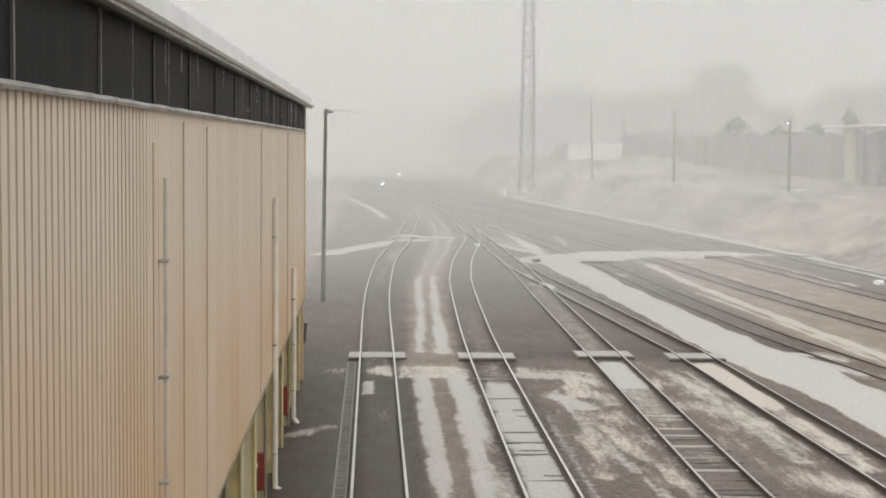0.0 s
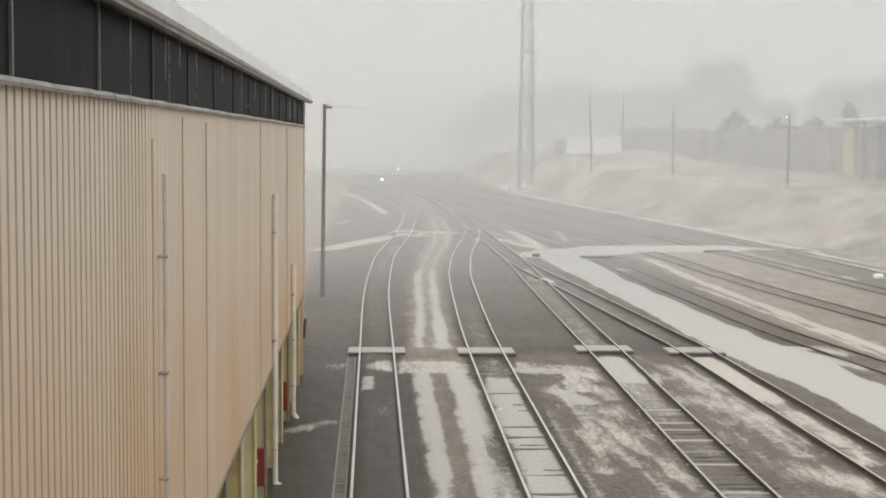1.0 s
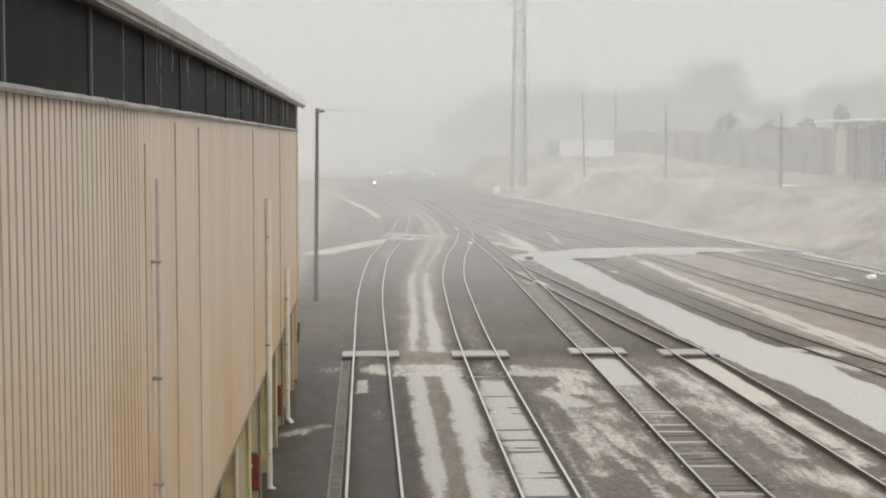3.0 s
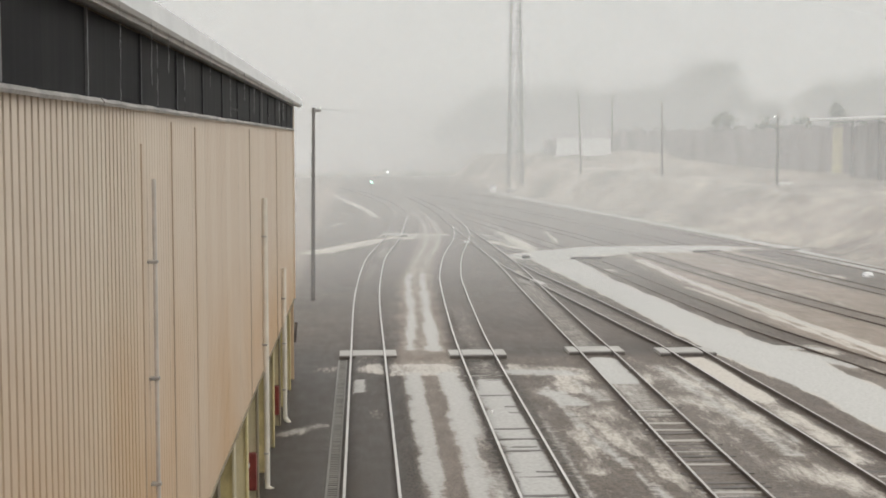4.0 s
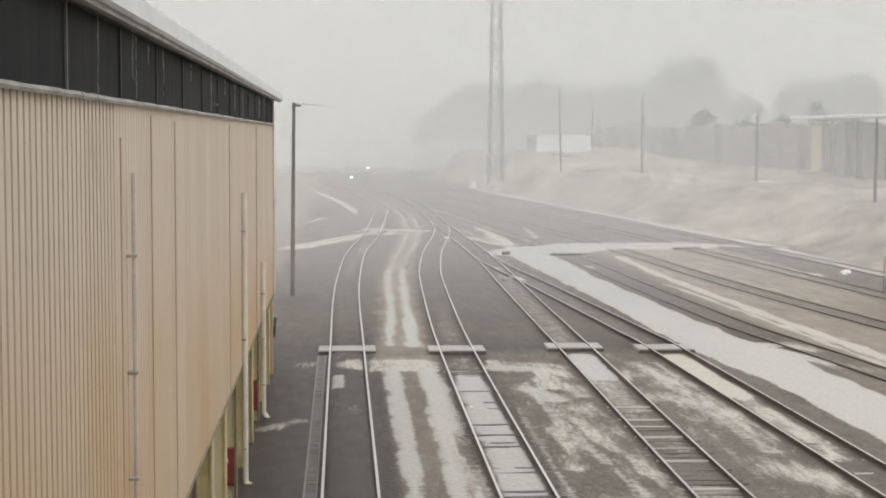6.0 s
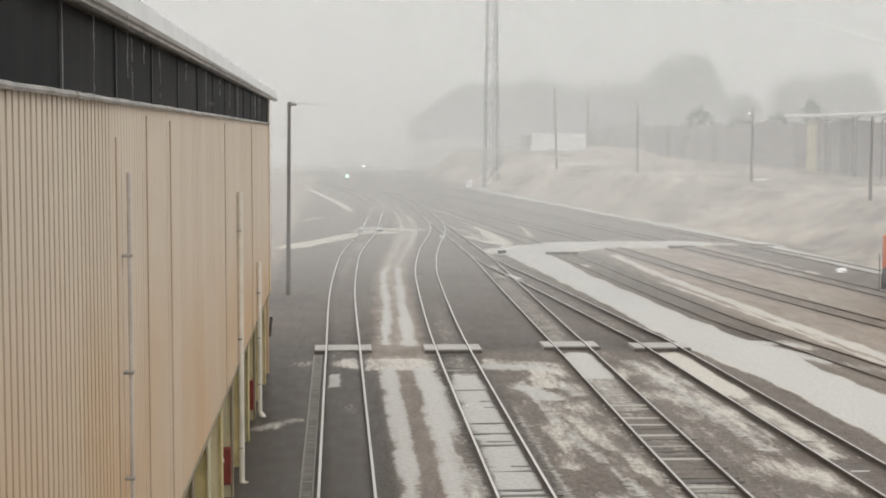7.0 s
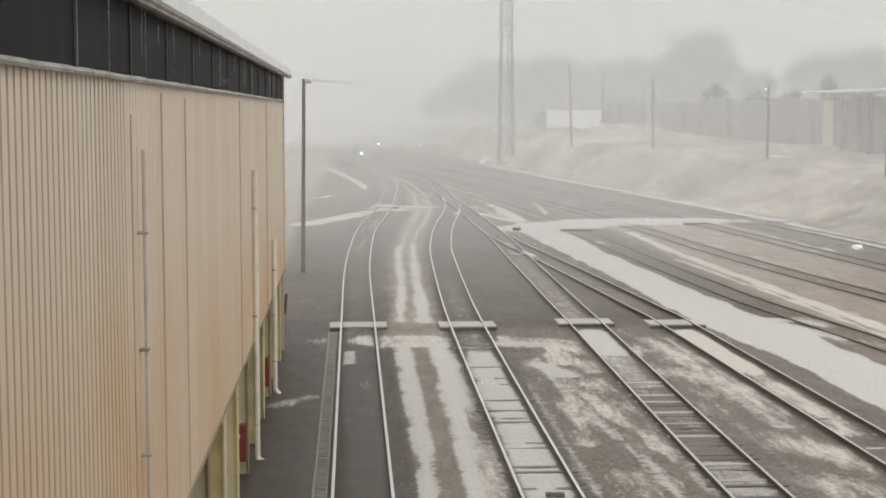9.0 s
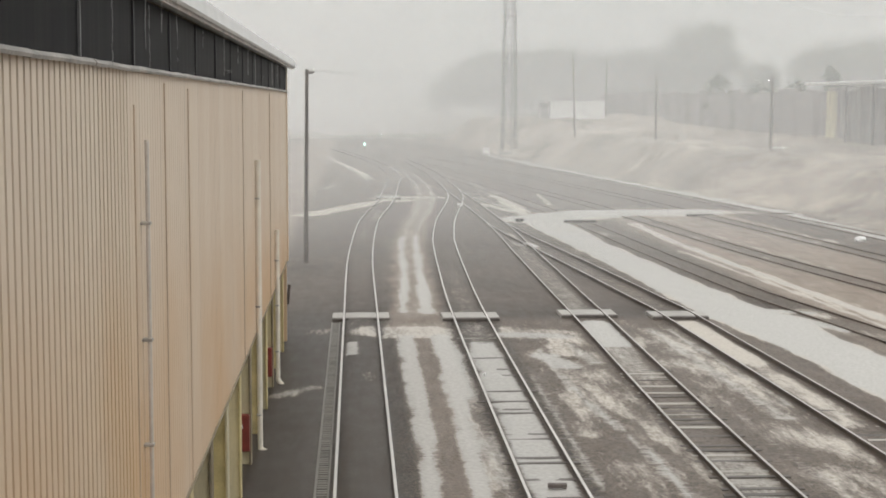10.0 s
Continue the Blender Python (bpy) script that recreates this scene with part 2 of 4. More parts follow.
def fog_material(thick, most, least, heights):
    m = bpy.data.materials.new("storm_fog")
    m.use_nodes = True
    n, l = m.node_tree.nodes, m.node_tree.links
    n.remove(n["Principled BSDF"])
    out = n["Material Output"]
    clear, front, back = n.new("ShaderNodeBsdfTransparent"), n.new("ShaderNodeBsdfDiffuse"), n.new("ShaderNodeBsdfTranslucent")
    for s in (front, back):
        s.inputs["Color"].default_value = FOG
    lit, mixed = n.new("ShaderNodeMixShader"), n.new("ShaderNodeMixShader")
    l.new(front.outputs[0], lit.inputs[1]), l.new(back.outputs[0], lit.inputs[2])
    tc, sp, ns = n.new("ShaderNodeTexCoord"), n.new("ShaderNodeSeparateXYZ"), n.new("ShaderNodeTexNoise")
    l.new(tc.outputs["Object"], sp.inputs[0]), l.new(tc.outputs["Object"], ns.inputs[0])
    ns.inputs["Scale"].default_value, ns.inputs["Detail"].default_value = 0.02, 2
    rise = n.new("ShaderNodeValToRGB")
    e = rise.color_ramp.elements
    e[0].position, e[0].color = 0.0, (0, 0, 0, 1)
    e[1].position, e[1].color = 1.0, (0, 0, 0, 1)
    for p, v in heights:
        k = e.new(p)
        k.color = (v, v, v, 1)
    part_of = n.new("ShaderNodeMath")
    part_of.operation = "MULTIPLY"
    part_of.inputs[1].default_value = 1 / 90
    l.new(sp.outputs["Z"], part_of.inputs[0]), l.new(part_of.outputs[0], rise.inputs[0])
    drift = n.new("ShaderNodeMapRange")
    drift.inputs[1].default_value, drift.inputs[2].default_value = 0.0, 1.0
    drift.inputs[3].default_value, drift.inputs[4].default_value = thick * 0.8, thick * 1.2
    l.new(ns.outputs[0], drift.inputs[0])
    amount = n.new("ShaderNodeMath")
    amount.operation = "MULTIPLY"
    l.new(rise.outputs[0], amount.inputs[0]), l.new(drift.outputs[0], amount.inputs[1])
    thin = n.new("ShaderNodeMapRange")
    thin.interpolation_type = "SMOOTHSTEP"
    thin.inputs[1].default_value, thin.inputs[2].default_value = -90.0, 150.0
    thin.inputs[3].default_value, thin.inputs[4].default_value = most, least
    l.new(sp.outputs["X"], thin.inputs[0])
    spread = n.new("ShaderNodeMath")
    spread.operation = "MULTIPLY"
    l.new(amount.outputs[0], spread.inputs[0]), l.new(thin.outputs[0], spread.inputs[1])
    l.new(spread.outputs[0], mixed.inputs[0]), l.new(clear.outputs[0], mixed.inputs[1]), l.new(lit.outputs[0], mixed.inputs[2])
    l.new(mixed.outputs[0], out.inputs[0])
    return m


FOG = (0.945, 0.955, 0.948, 1)


# ---- mesh helpers ----
def thing(name, label, category, at=(0, 0, 0), group="", kind="", turn=0):
    ob = tagged(new(name), label, category, group, kind)
    ob.matrix_basis = pose(*at, 0, 0, turn)
    return ob


def part(name, bm, mat, parent=None, label=""):
    if isinstance(bm, bpy.types.Mesh):
        me = bm
    else:
        me = bpy.data.meshes.new(name)
        bm.to_mesh(me)
        bm.free()
        me.materials.append(mat)
    ob = new(name, me)
    ob.parent = parent
    if label:
        ob["label"] = label
    return ob


def mesh_of(name, bm, mat):
    me = bpy.data.meshes.new(name)
    bm.to_mesh(me)
    bm.free()
    me.materials.append(mat)
    return me


def add_box(bm, x0, x1, y0, y1, z0, z1, bevel=0.0):
    r = bmesh.ops.create_cube(bm, size=1, matrix=Matrix.LocRotScale(((x0 + x1) / 2, (y0 + y1) / 2, (z0 + z1) / 2), None, (x1 - x0, y1 - y0, z1 - z0)))
    if bevel:
        edges = list({e for v in r["verts"] for e in v.link_edges})
        bmesh.ops.bevel(bm, geom=edges, offset=bevel, segments=1, affect="EDGES")
    return bm


def box(x0, x1, y0, y1, z0, z1, bevel=0.0):
    return add_box(bmesh.new(), x0, x1, y0, y1, z0, z1, bevel)


def add_rod(bm, a, b, r0, r1=None, sides=8):
    a, b = Vector(a), Vector(b)
    m = Matrix.Translation((a + b) / 2) @ (b - a).to_track_quat("Z", "Y").to_matrix().to_4x4()
    bmesh.ops.create_cone(bm, cap_ends=True, segments=sides, radius1=r0, radius2=r0 if r1 is None else r1, depth=(b - a).length, matrix=m)
    return bm


def rod(a, b, r0, r1=None, sides=8):
    return add_rod(bmesh.new(), a, b, r0, r1, sides)


def curve_points(pts, step=1.0):
    """A smooth line through the points, resampled at even steps."""
    p = [Vector(q).to_3d() for q in pts]
    p = [p[0] * 2 - p[1]] + p + [p[-1] * 2 - p[-2]]
    fine = []
    for i in range(1, len(p) - 2):
        for k in range(24):
            t = k / 24
            fine.append(0.5 * ((2 * p[i]) + (p[i + 1] - p[i - 1]) * t + (2 * p[i - 1] - 5 * p[i] + 4 * p[i + 1] - p[i + 2]) * t * t
                               + (3 * p[i] - p[i - 1] - 3 * p[i + 1] + p[i + 2]) * t ** 3))
    fine.append(p[-2])
    out, rest = [fine[0]], step
    for a, b in zip(fine, fine[1:]):
        d = (b - a).length
        while d >= rest > 0:
            a = a + (b - a) * (rest / d)
            out.append(a.copy())
            d, rest = (b - a).length, step
        rest -= d
    return out


# ---- the yard: lines of the tracks, the bank, the ground sheet ----
TRACKS = {
    "a": [(0.23, 20), (0.24, 39), (0.25, 65), (0.3, 88.5), (0.74, 108), (1.33, 121.3), (3.0, 143.3), (4.4, 172), (5.0, 186), (4.7, 208), (2.2, 245), (-4, 300)],
    "b": [(4.98, 20), (4.98, 38.8), (5.14, 64.8), (5.44, 80), (5.98, 97.6), (6.42, 106), (7.5, 120.4), (9.4, 139), (10.3, 150), (10.66, 162), (10.58, 174)],
    "c": [(10.2, 20), (10.2, 38.8), (10.57, 65), (10.67, 74), (10.92, 93.5), (11.2, 113), (11.0, 138), (10.75, 155), (10.6, 172), (10.2, 205), (8, 250)],
    "d": [(15.6, 20), (15.15, 42), (14.65, 65.5), (14.35, 70.5), (13.36, 84.8), (12.4, 97.5), (11.7, 106), (11.25, 116), (11.1, 126)],
    "e": [(24.9, 35), (21.95, 61), (20.5, 73), (19.9, 82), (19.2, 95), (18.4, 114), (17.0, 135), (14.6, 165), (11.8, 195)],
    "f": [(32.4, 45), (29.6, 62), (27.75, 75), (26.0, 90), (24.75, 105), (23.8, 120), (21.0, 150), (15.5, 195), (9, 240)],
    "g": [(36.5, 50), (33.2, 88), (30.1, 124), (26.5, 160), (20, 210), (12, 260)],
    "h": [(41.5, 50), (38.0, 104), (36.6, 120), (34.0, 148), (28.0, 205), (19, 265)],
}
LINES = {k: curve_points(v, 1.0) for k, v in TRACKS.items()}
FOOT = [(39.6, -3000), (39.6, 60), (38.9, 109), (38.3, 132), (35.6, 155), (29.2, 222), (25.4, 268), (18, 330), (-60, 700), (-400, 3000)]


def smooth(a, b, v):
    t = np.clip((v - a) / (b - a), 0, 1)
    return t * t * (3 - 2 * t)


def nearness(px, py, line):
    """The distance of each place from a line of points."""
    best = np.full(px.shape, 1e9)
    for a, b in zip(line, line[1:]):
        dx, dy = b[0] - a[0], b[1] - a[1]
        t = np.clip(((px - a[0]) * dx + (py - a[1]) * dy) / max(dx * dx + dy * dy, 1e-6), 0, 1)
        best = np.minimum(best, np.hypot(px - a[0] - t * dx, py - a[1] - t * dy))
    return best


def waves(px, py, size, seed):
    """Cheap smooth unevenness between about -1 and 1."""
    rng = np.random.default_rng(seed)
    total = np.zeros(px.shape)
    for k in range(7):
        a, f, ph = rng.uniform(0, 6.28), rng.uniform(0.5, 2.2) / size, rng.uniform(0, 6.28)
        total += np.sin((px * np.cos(a) + py * np.sin(a)) * f * 6.28 + ph) / 3.5
    return total


def bank_rise(px, py):
    foot = np.interp(py, [p[1] for p in FOOT], [p[0] for p in FOOT])
    d = px - foot + waves(px, py, 28, 5) * 0.7
    top = 4.1 + 0.6 * smooth(180, 232, py) + 1.8 * smooth(236, 290, py) + 0.8 * smooth(18, 45, d)
    gully = 0.34 * waves(px, py, 15, 6) + 0.16 * waves(px, py, 6, 7)
    return (top + gully * smooth(1, 5, d)) * smooth(0, 8.5, d), smooth(-0.3, 1.0, d)


def ground_height(x, y):
    z, _ = bank_rise(np.array([float(x)]), np.array([float(y)]))
    return float(z[0]) - 0.16


# where the hail lies thick: line, half width, soft edge, amount
HAIL = [
    ([(1.4, 61.3), (3.2, 61.3)], 1.5, 0.8, 0.66),
    ([(3.9, 56), (3.7, 46), (3.6, 36)], 0.3, 0.5, 0.55),
    ([(15.4, 121), (16.0, 100), (16.8, 85), (17.05, 78), (17.45, 70), (18.0, 65), (18.4, 60), (18.7, 55), (19.2, 46), (19.6, 20)], (46, 1.7, 55, 1.4, 60, 1.6, 66, 1.75, 70, 1.5, 78, 1.35, 100, 1.25, 112, 1.6), 0.55, 1.08),
    ([(19.6, 66), (22.5, 58), (25, 50)], 0.5, 0.9, 0.7),
    ([(15.6, 121), (18, 124.3), (23, 127.6), (29.3, 128)], 3.4, 1.8, 1.0),
    ([(18.8, 67.4), (21.0, 66.6)], 0.5, 0.8, 0.95),
    ([(29, 127.6), (37, 126.6)], 1.3, 2.2, 0.66),
    ([(-3.9, 126), (-2.4, 130.6), (1.7, 142), (5, 145)], 1.0, 1.2, 0.85),
    ([(3.2, 147), (4.3, 150), (8.0, 149)], 1.6, 1.6, 0.65),
    ([(14.95, 53.5), (14.72, 63.7)], 0.46, 0.5, 0.92),
    ([(15.15, 43), (14.9, 53)], 0.4, 0.5, 0.62),
    ([(2.8, 66.5), (3.5, 95), (4.8, 120), (6.8, 147)], 0.9, 0.7, 0.40),
    ([(11.3, 99), (11.8, 108)], 0.4, 0.8, 0.62),
    ([(8.2, 56), (8.6, 60)], 0.6, 1.0, 0.66),
    ([(7.4, 50), (6.9, 42)], 0.25, 0.8, 0.56),
    ([(10.5, 56), (10.6, 64)], 0.6, 0.5, 0.45),
    ([(6.6, 62), (8.8, 61)], 0.9, 1.2, 0.55),
    ([(-1.0, 62.4), (15, 62.6)], 1.6, 2.4, 0.38),
    ([(7.2, 56), (8.0, 48), (9.3, 40), (9.6, 30)], 0.25, 0.7, 0.62),
    ([(12.6, 62), (13.4, 52), (13.8, 46)], 0.4, 1.0, 0.58),
    ([(22.3, 117), (22.3, 101), (22.8, 87.6), (23.2, 77), (23.6, 69.6), (24.1, 60), (25.2, 45)], 0.28, 0.45, 0.92),
    ([(21.3, 95), (21.9, 87), (22.4, 78), (22.8, 70), (23.2, 60)], 0.12, 0.3, 0.78),
    ([(24.3, 112), (25.4, 94), (27.5, 77), (29.6, 63)], 0.16, 0.3, 0.74),
    ([(31.2, 110), (33.0, 90), (34.2, 78)], 0.16, 0.3, 0.70),
    ([(18.3, 108.5), (18.45, 106.5)], 0.35, 0.3, 0.85),
    ([(18.8, 101.5), (18.9, 100)], 0.35, 0.3, 0.85),
    ([(21.2, 67.5), (21.5, 65)], 0.45, 0.3, 0.85),
    ([(26.0, 112), (27.5, 90), (30.5, 66)], 0.2, 0.4, 0.55),
    ([(33.5, 100), (32.0, 112)], 0.4, 0.5, 0.7),
    ([(-2.5, 47.8), (-1.4, 49.4)], 0.2, 0.6, 0.58),
    ([(-1.6, 61), (-2.4, 63)], 0.4, 1.4, 0.42),
    ([(0.35, 50.2), (0.45, 51.6)], 0.2, 0.4, 0.42),
    ([(11.9, 140), (14.8, 127)], 0.5, 0.9, 0.7),
    ([(-5.2, 261), (-1.3, 223), (0.7, 202), (1.7, 184)], 0.4, 0.8, 0.78),
    ([(-9.4, 158), (-3.6, 164.5), (-1.9, 172.5)], 0.35, 0.8, 0.66),
    ([(-8.8, 194.5), (-5.8, 188)], 0.4, 0.9, 0.6),
    ([(11.6, 195), (14.2, 170), (14.9, 155), (14.8, 130)], 0.6, 1.2, 0.76),
    ([(20.1, 167), (18.4, 138)], 0.25, 0.6, 0.62),
    ([(38.6, 90), (38.2, 112), (37.6, 131), (34.9, 155), (28.6, 220), (24, 270)], 0.5, 0.9, 0.85),
]


# slush that lies as a smooth film: line, half width, soft edge, amount
SLUSH = [
    ([(1.85, 20), (1.92, 35), (2.0, 40), (2.04, 48), (2.08, 60)], (35, 0.20, 40, 0.22, 48, 0.30, 58, 0.33), 0.22, 0.82),
    ([(2.22, 67), (2.75, 82), (3.15, 101), (3.5, 106)], (67, 0.18, 100, 0.22), 0.26, 0.74),
    ([(3.5, 106), (4.13, 115), (5.6, 132), (6.6, 148), (7.2, 170), (6.8, 198), (4.6, 226)], (106, 0.16, 132, 0.26), 0.3, 0.50),
    ([(2.9, 20), (3.1, 35), (3.2, 40), (3.28, 44), (3.42, 48), (3.56, 53), (3.52, 60)], (35, 0.24, 44, 0.26, 48, 0.36, 53, 0.46), 0.26, 0.82),
    ([(3.8, 30), (3.9, 47), (4.0, 56)], 0.12, 0.4, 0.50),
    ([(3.33, 67), (3.66, 82), (4.13, 99), (4.4, 106)], (67, 0.36, 82, 0.24, 105, 0.2), 0.26, 0.74),
    ([(4.4, 106), (5.0, 115), (6.7, 132), (7.9, 148), (8.4, 170), (7.9, 198), (5.7, 226)], (106, 0.18, 132, 0.28), 0.3, 0.50),
    ([(10.6, 67.5), (10.75, 80), (11.0, 97)], 0.50, 0.3, 0.36),
    ([(14.4, 69), (13.4, 84), (12.5, 96)], 0.50, 0.3, 0.30),
    ([(5.2, 67), (5.6, 84)], 0.45, 0.3, 0.30),
    ([(11.2, 101), (11.9, 97)], 0.5, 0.6, 0.5),
    ([(0.4, 100), (1.0, 113)], 0.2, 0.4, 0.38),
    ([(1.5, 119), (2.1, 130)], 0.3, 0.5, 0.42),
    ([(12.3, 150), (13.6, 138), (14.6, 128)], 0.35, 0.7, 0.5),
    ([(15.2, 150), (17.4, 136), (19.0, 126)], 0.3, 0.7, 0.45),
    ([(19.5, 148), (21.8, 134)], 0.25, 0.6, 0.42),
    ([(25.5, 142), (27.5, 128)], 0.25, 0.6, 0.4),
    ([(1.4, 61.4), (3.2, 61.4)], 1.3, 0.7, 0.34),
    ([(2.8, 66.5), (3.5, 95), (4.8, 120), (6.8, 147)], 0.7, 0.6, 0.30),
    ([(5.0, 20), (5.05, 52), (5.1, 58.5)], 0.56, 0.16, 0.80),
    ([(5.1, 57), (5.13, 63)], 0.5, 0.3, 0.35),
    ([(-0.13, 55.4), (-0.10, 58.4)], 0.17, 0.10, 0.8),
    ([(10.5, 58), (10.6, 64)], 0.62, 0.16, 0.86),
    ([(10.3, 51), (10.5, 58.5)], 0.58, 0.2, 0.42),
    ([(10.2, 32), (10.2, 39.5)], 0.60, 0.25, 0.46),
    ([(10.2, 40), (10.3, 47)], 0.62, 0.3, 0.20),
    ([(13.95, 46), (13.7, 56), (13.4, 62)], 0.10, 0.3, 0.6),
    ([(12.7, 62), (13.0, 50), (13.3, 44)], 0.26, 0.5, 0.50),
    ([(12.1, 60), (12.2, 52)], 0.15, 0.4, 0.4),
    ([(7.2, 57), (7.4, 49), (7.75, 44.3), (8.15, 40), (8.35, 34)], 0.14, 0.36, 0.62),
    ([(6.5, 60.6), (8.4, 60.2)], 0.7, 0.9, 0.62),
    ([(7.3, 55.5), (7.8, 53)], 0.40, 0.6, 0.66),
    ([(8.6, 58), (9.0, 54)], 0.25, 0.6, 0.5),
    ([(6.35, 52), (6.25, 44), (6.2, 36)], 0.12, 0.35, 0.5),
    ([(9.3, 50), (9.2, 40)], 0.10, 0.4, 0.35),
    ([(11.9, 46), (12.1, 36)], 0.15, 0.5, 0.4),
    ([(15.4, 121), (16.0, 100), (16.8, 85), (17.05, 78), (17.45, 70), (18.0, 65), (18.4, 60), (18.7, 55), (19.2, 46), (19.6, 20)], (46, 1.7, 55, 1.4, 60, 1.6, 66, 1.75, 70, 1.5, 78, 1.35, 100, 1.25, 112, 1.6), 0.45, 0.92),
    ([(15.6, 121), (18, 124.3), (23, 127.6), (29.3, 128)], 3.2, 1.6, 0.72),
    ([(18.8, 67.4), (21.0, 66.6)], 0.45, 0.6, 0.7),
    ([(19.4, 66), (21.0, 61)], 0.4, 0.7, 0.6),
    ([(22.3, 117), (22.3, 101), (22.8, 87.6), (23.2, 77), (23.6, 69.6), (24.1, 60), (25.2, 45)], 0.2, 0.35, 0.52),
    ([(27.0, 76), (25.3, 88), (24.4, 104)], 0.3, 0.3, 0.35),
    ([(32.2, 100), (31.4, 108)], 0.35, 0.3, 0.5),
    ([(-2.5, 47.8), (-1.5, 49.3)], 0.15, 0.6, 0.45),
    ([(38.6, 90), (38.2, 112), (37.6, 131), (34.9, 155), (28.6, 220), (24, 270)], 0.9, 0.9, 0.62),
]


def make_ground():
    def steps(*spans):
        out = []
        for a, b, s in spans:
            out += list(np.arange(a, b, s))
        return np.array(out)
    xs = steps((-3000, -300, 300), (-300, -40, 20), (-40, -9, 2.5), (-9, 24, 0.25), (24, 62, 0.6), (62, 160, 5), (160, 500, 40), (500, 3001, 500))
    ys = steps((-500, 0, 100), (0, 30, 5), (30, 75, 0.35), (75, 165, 0.6), (165, 300, 2.0), (300, 600, 20), (600, 5001, 400))
    px, py = np.meshgrid(xs, ys)
    rise, bank = bank_rise(px, py)
    hail = np.full(px.shape, 0.17) + 0.05 * waves(px, py, 40, 1) + 0.10 * smooth(64, 100, py)
    for line, half, soft, amount in HAIL:
        d = nearness(px, py, line) + waves(px, py, 6, 2) * soft * 0.2
        h = np.interp(py, half[0::2], half[1::2]) if isinstance(half, tuple) else half
        hail = np.maximum(hail, amount * (1 - smooth(h - soft * 0.3, h + soft, d)))
    slush = np.zeros(px.shape)
    for line, half, soft, amount in SLUSH:
        d = nearness(px, py, line) + waves(px, py, 5, 12) * soft * 0.25 + waves(px, py, 1.6, 13) * soft * 0.15
        h = np.interp(py, half[0::2], half[1::2]) if isinstance(half, tuple) else half
        slush = np.maximum(slush, amount * (1 - smooth(h - soft * 0.4, h + soft * 0.8, d)))
    # rougher strewn hail between the nearer tracks
    strewn = smooth(6.0, 6.8, px) * (1 - smooth(14.0, 16.5, px)) * (1 - smooth(60, 66, py))
    hail = np.maximum(hail, (0.34 + 0.07 * smooth(11.0, 11.8, px) + 0.07 * smooth(44, 54, py)) * strewn + 0.13 * waves(px, py, 4, 3))
    near_a = nearness(px, py, LINES["a"])
    for key in "abcd":
        near = np.abs(nearness(px, py, LINES[key][::3] + LINES[key][-1:]) - 0.76)
        hail = np.where(hail < 0.98, hail * (1 - 0.55 * (1 - smooth(0.05, 0.30, near))), hail)
    paved = np.maximum(1 - smooth(0.75, 1.2, near_a), (1 - smooth(-1.2, -0.9, px)) * (1 - smooth(60, 90, py)))
    paved = np.maximum(paved, smooth(64, 66, py) * (1 - smooth(13.2, 14.2, px)) * (1 - smooth(140, 175, py)) * smooth(-4.4, -3.0, px))
    foot = np.interp(py, [p[1] for p in FOOT], [p[0] for p in FOOT])
    clay = smooth(19.5, 23, px) * 0.9 * (1 - smooth(-6.5, -5.0, px - foot)) * (1 - smooth(128, 140, py)) + 0.26 * smooth(5.9, 6.6, px) * (1 - smooth(64, 67, py)) * (1 - smooth(20, 22, px))
    for key in "efgh":
        near = nearness(px, py, LINES[key][::3] + LINES[key][-1:])
        clay = clay * (1 - 0.55 * (1 - smooth(0.85, 1.25, near)))
        hail = hail * (1 - 0.4 * (1 - smooth(0.85, 1.25, near)))
    clay = np.maximum(clay, (1 - smooth(-5.2, -3.4, px)) * smooth(62, 75, py) * 0.8)
    lane = nearness(px, py, [(2.7, 62), (3.2, 82), (3.6, 100), (4.6, 115), (6.0, 132), (7.2, 148), (7.8, 172)])
    clay = np.maximum(clay, 0.62 * (1 - smooth(0.9, 1.5, lane + 0.2 * waves(px, py, 5, 21))))
    clay = np.maximum(clay, (0.20 + 0.05 * waves(px, py, 12, 22)) * smooth(64, 74, py) * (1 - bank))
    clay = np.maximum(clay, 0.45 * smooth(1.5, 2.0, px) * (1 - smooth(3.2, 4.2, px)) * (1 - smooth(60, 64, py)))
    hail = hail * (1 - bank) + bank * (0.30 + 0.1 * waves(px, py, 9, 8))
    z = rise - 0.17 + 0.012 * waves(px, py, 2.5, 4) * (1 - bank)
    z += 0.02 * np.clip(hail - 0.4, 0, 1)
    road = nearness(px, py, [(17.5, 122.5), (20, 126.5), (23, 127.8), (37, 127.5)])
    z += 0.12 * (1 - smooth(2.6, 4.2, road + 0.4 * waves(px, py, 4, 31)))
    z += 0.11 * (1 - smooth(0.55, 0.70, near_a)) + 0.05 * smooth(0.8, 1.0, px - 0.2) * (1 - smooth(3.4, 4.0, px)) * (1 - smooth(100, 110, py))
    z += 0.07 * (1 - smooth(-1.3, -1.1, px)) * (1 - smooth(60, 70, py))
    v = np.stack([px, py, z], -1).reshape(-1, 3)
    ny, nx = px.shape
    i = np.arange(nx - 1)[None, :] + nx * np.arange(ny - 1)[:, None]
    f = np.stack([i, i + 1, i + nx + 1, i + nx], -1).reshape(-1, 4)
    me = bpy.data.meshes.new("ground")
    me.from_pydata(v.tolist(), [], f.tolist())
    me.polygons.foreach_set("use_smooth", np.ones(len(f), bool))
    for name, data in (("hail", hail), ("slush", slush), ("paved", paved), ("clay", clay), ("bank", bank)):
        a = me.attributes.new(name, "FLOAT", "POINT")
        a.data.foreach_set("value", data.reshape(-1).astype(np.float32))
    me.materials.append(ground_material())
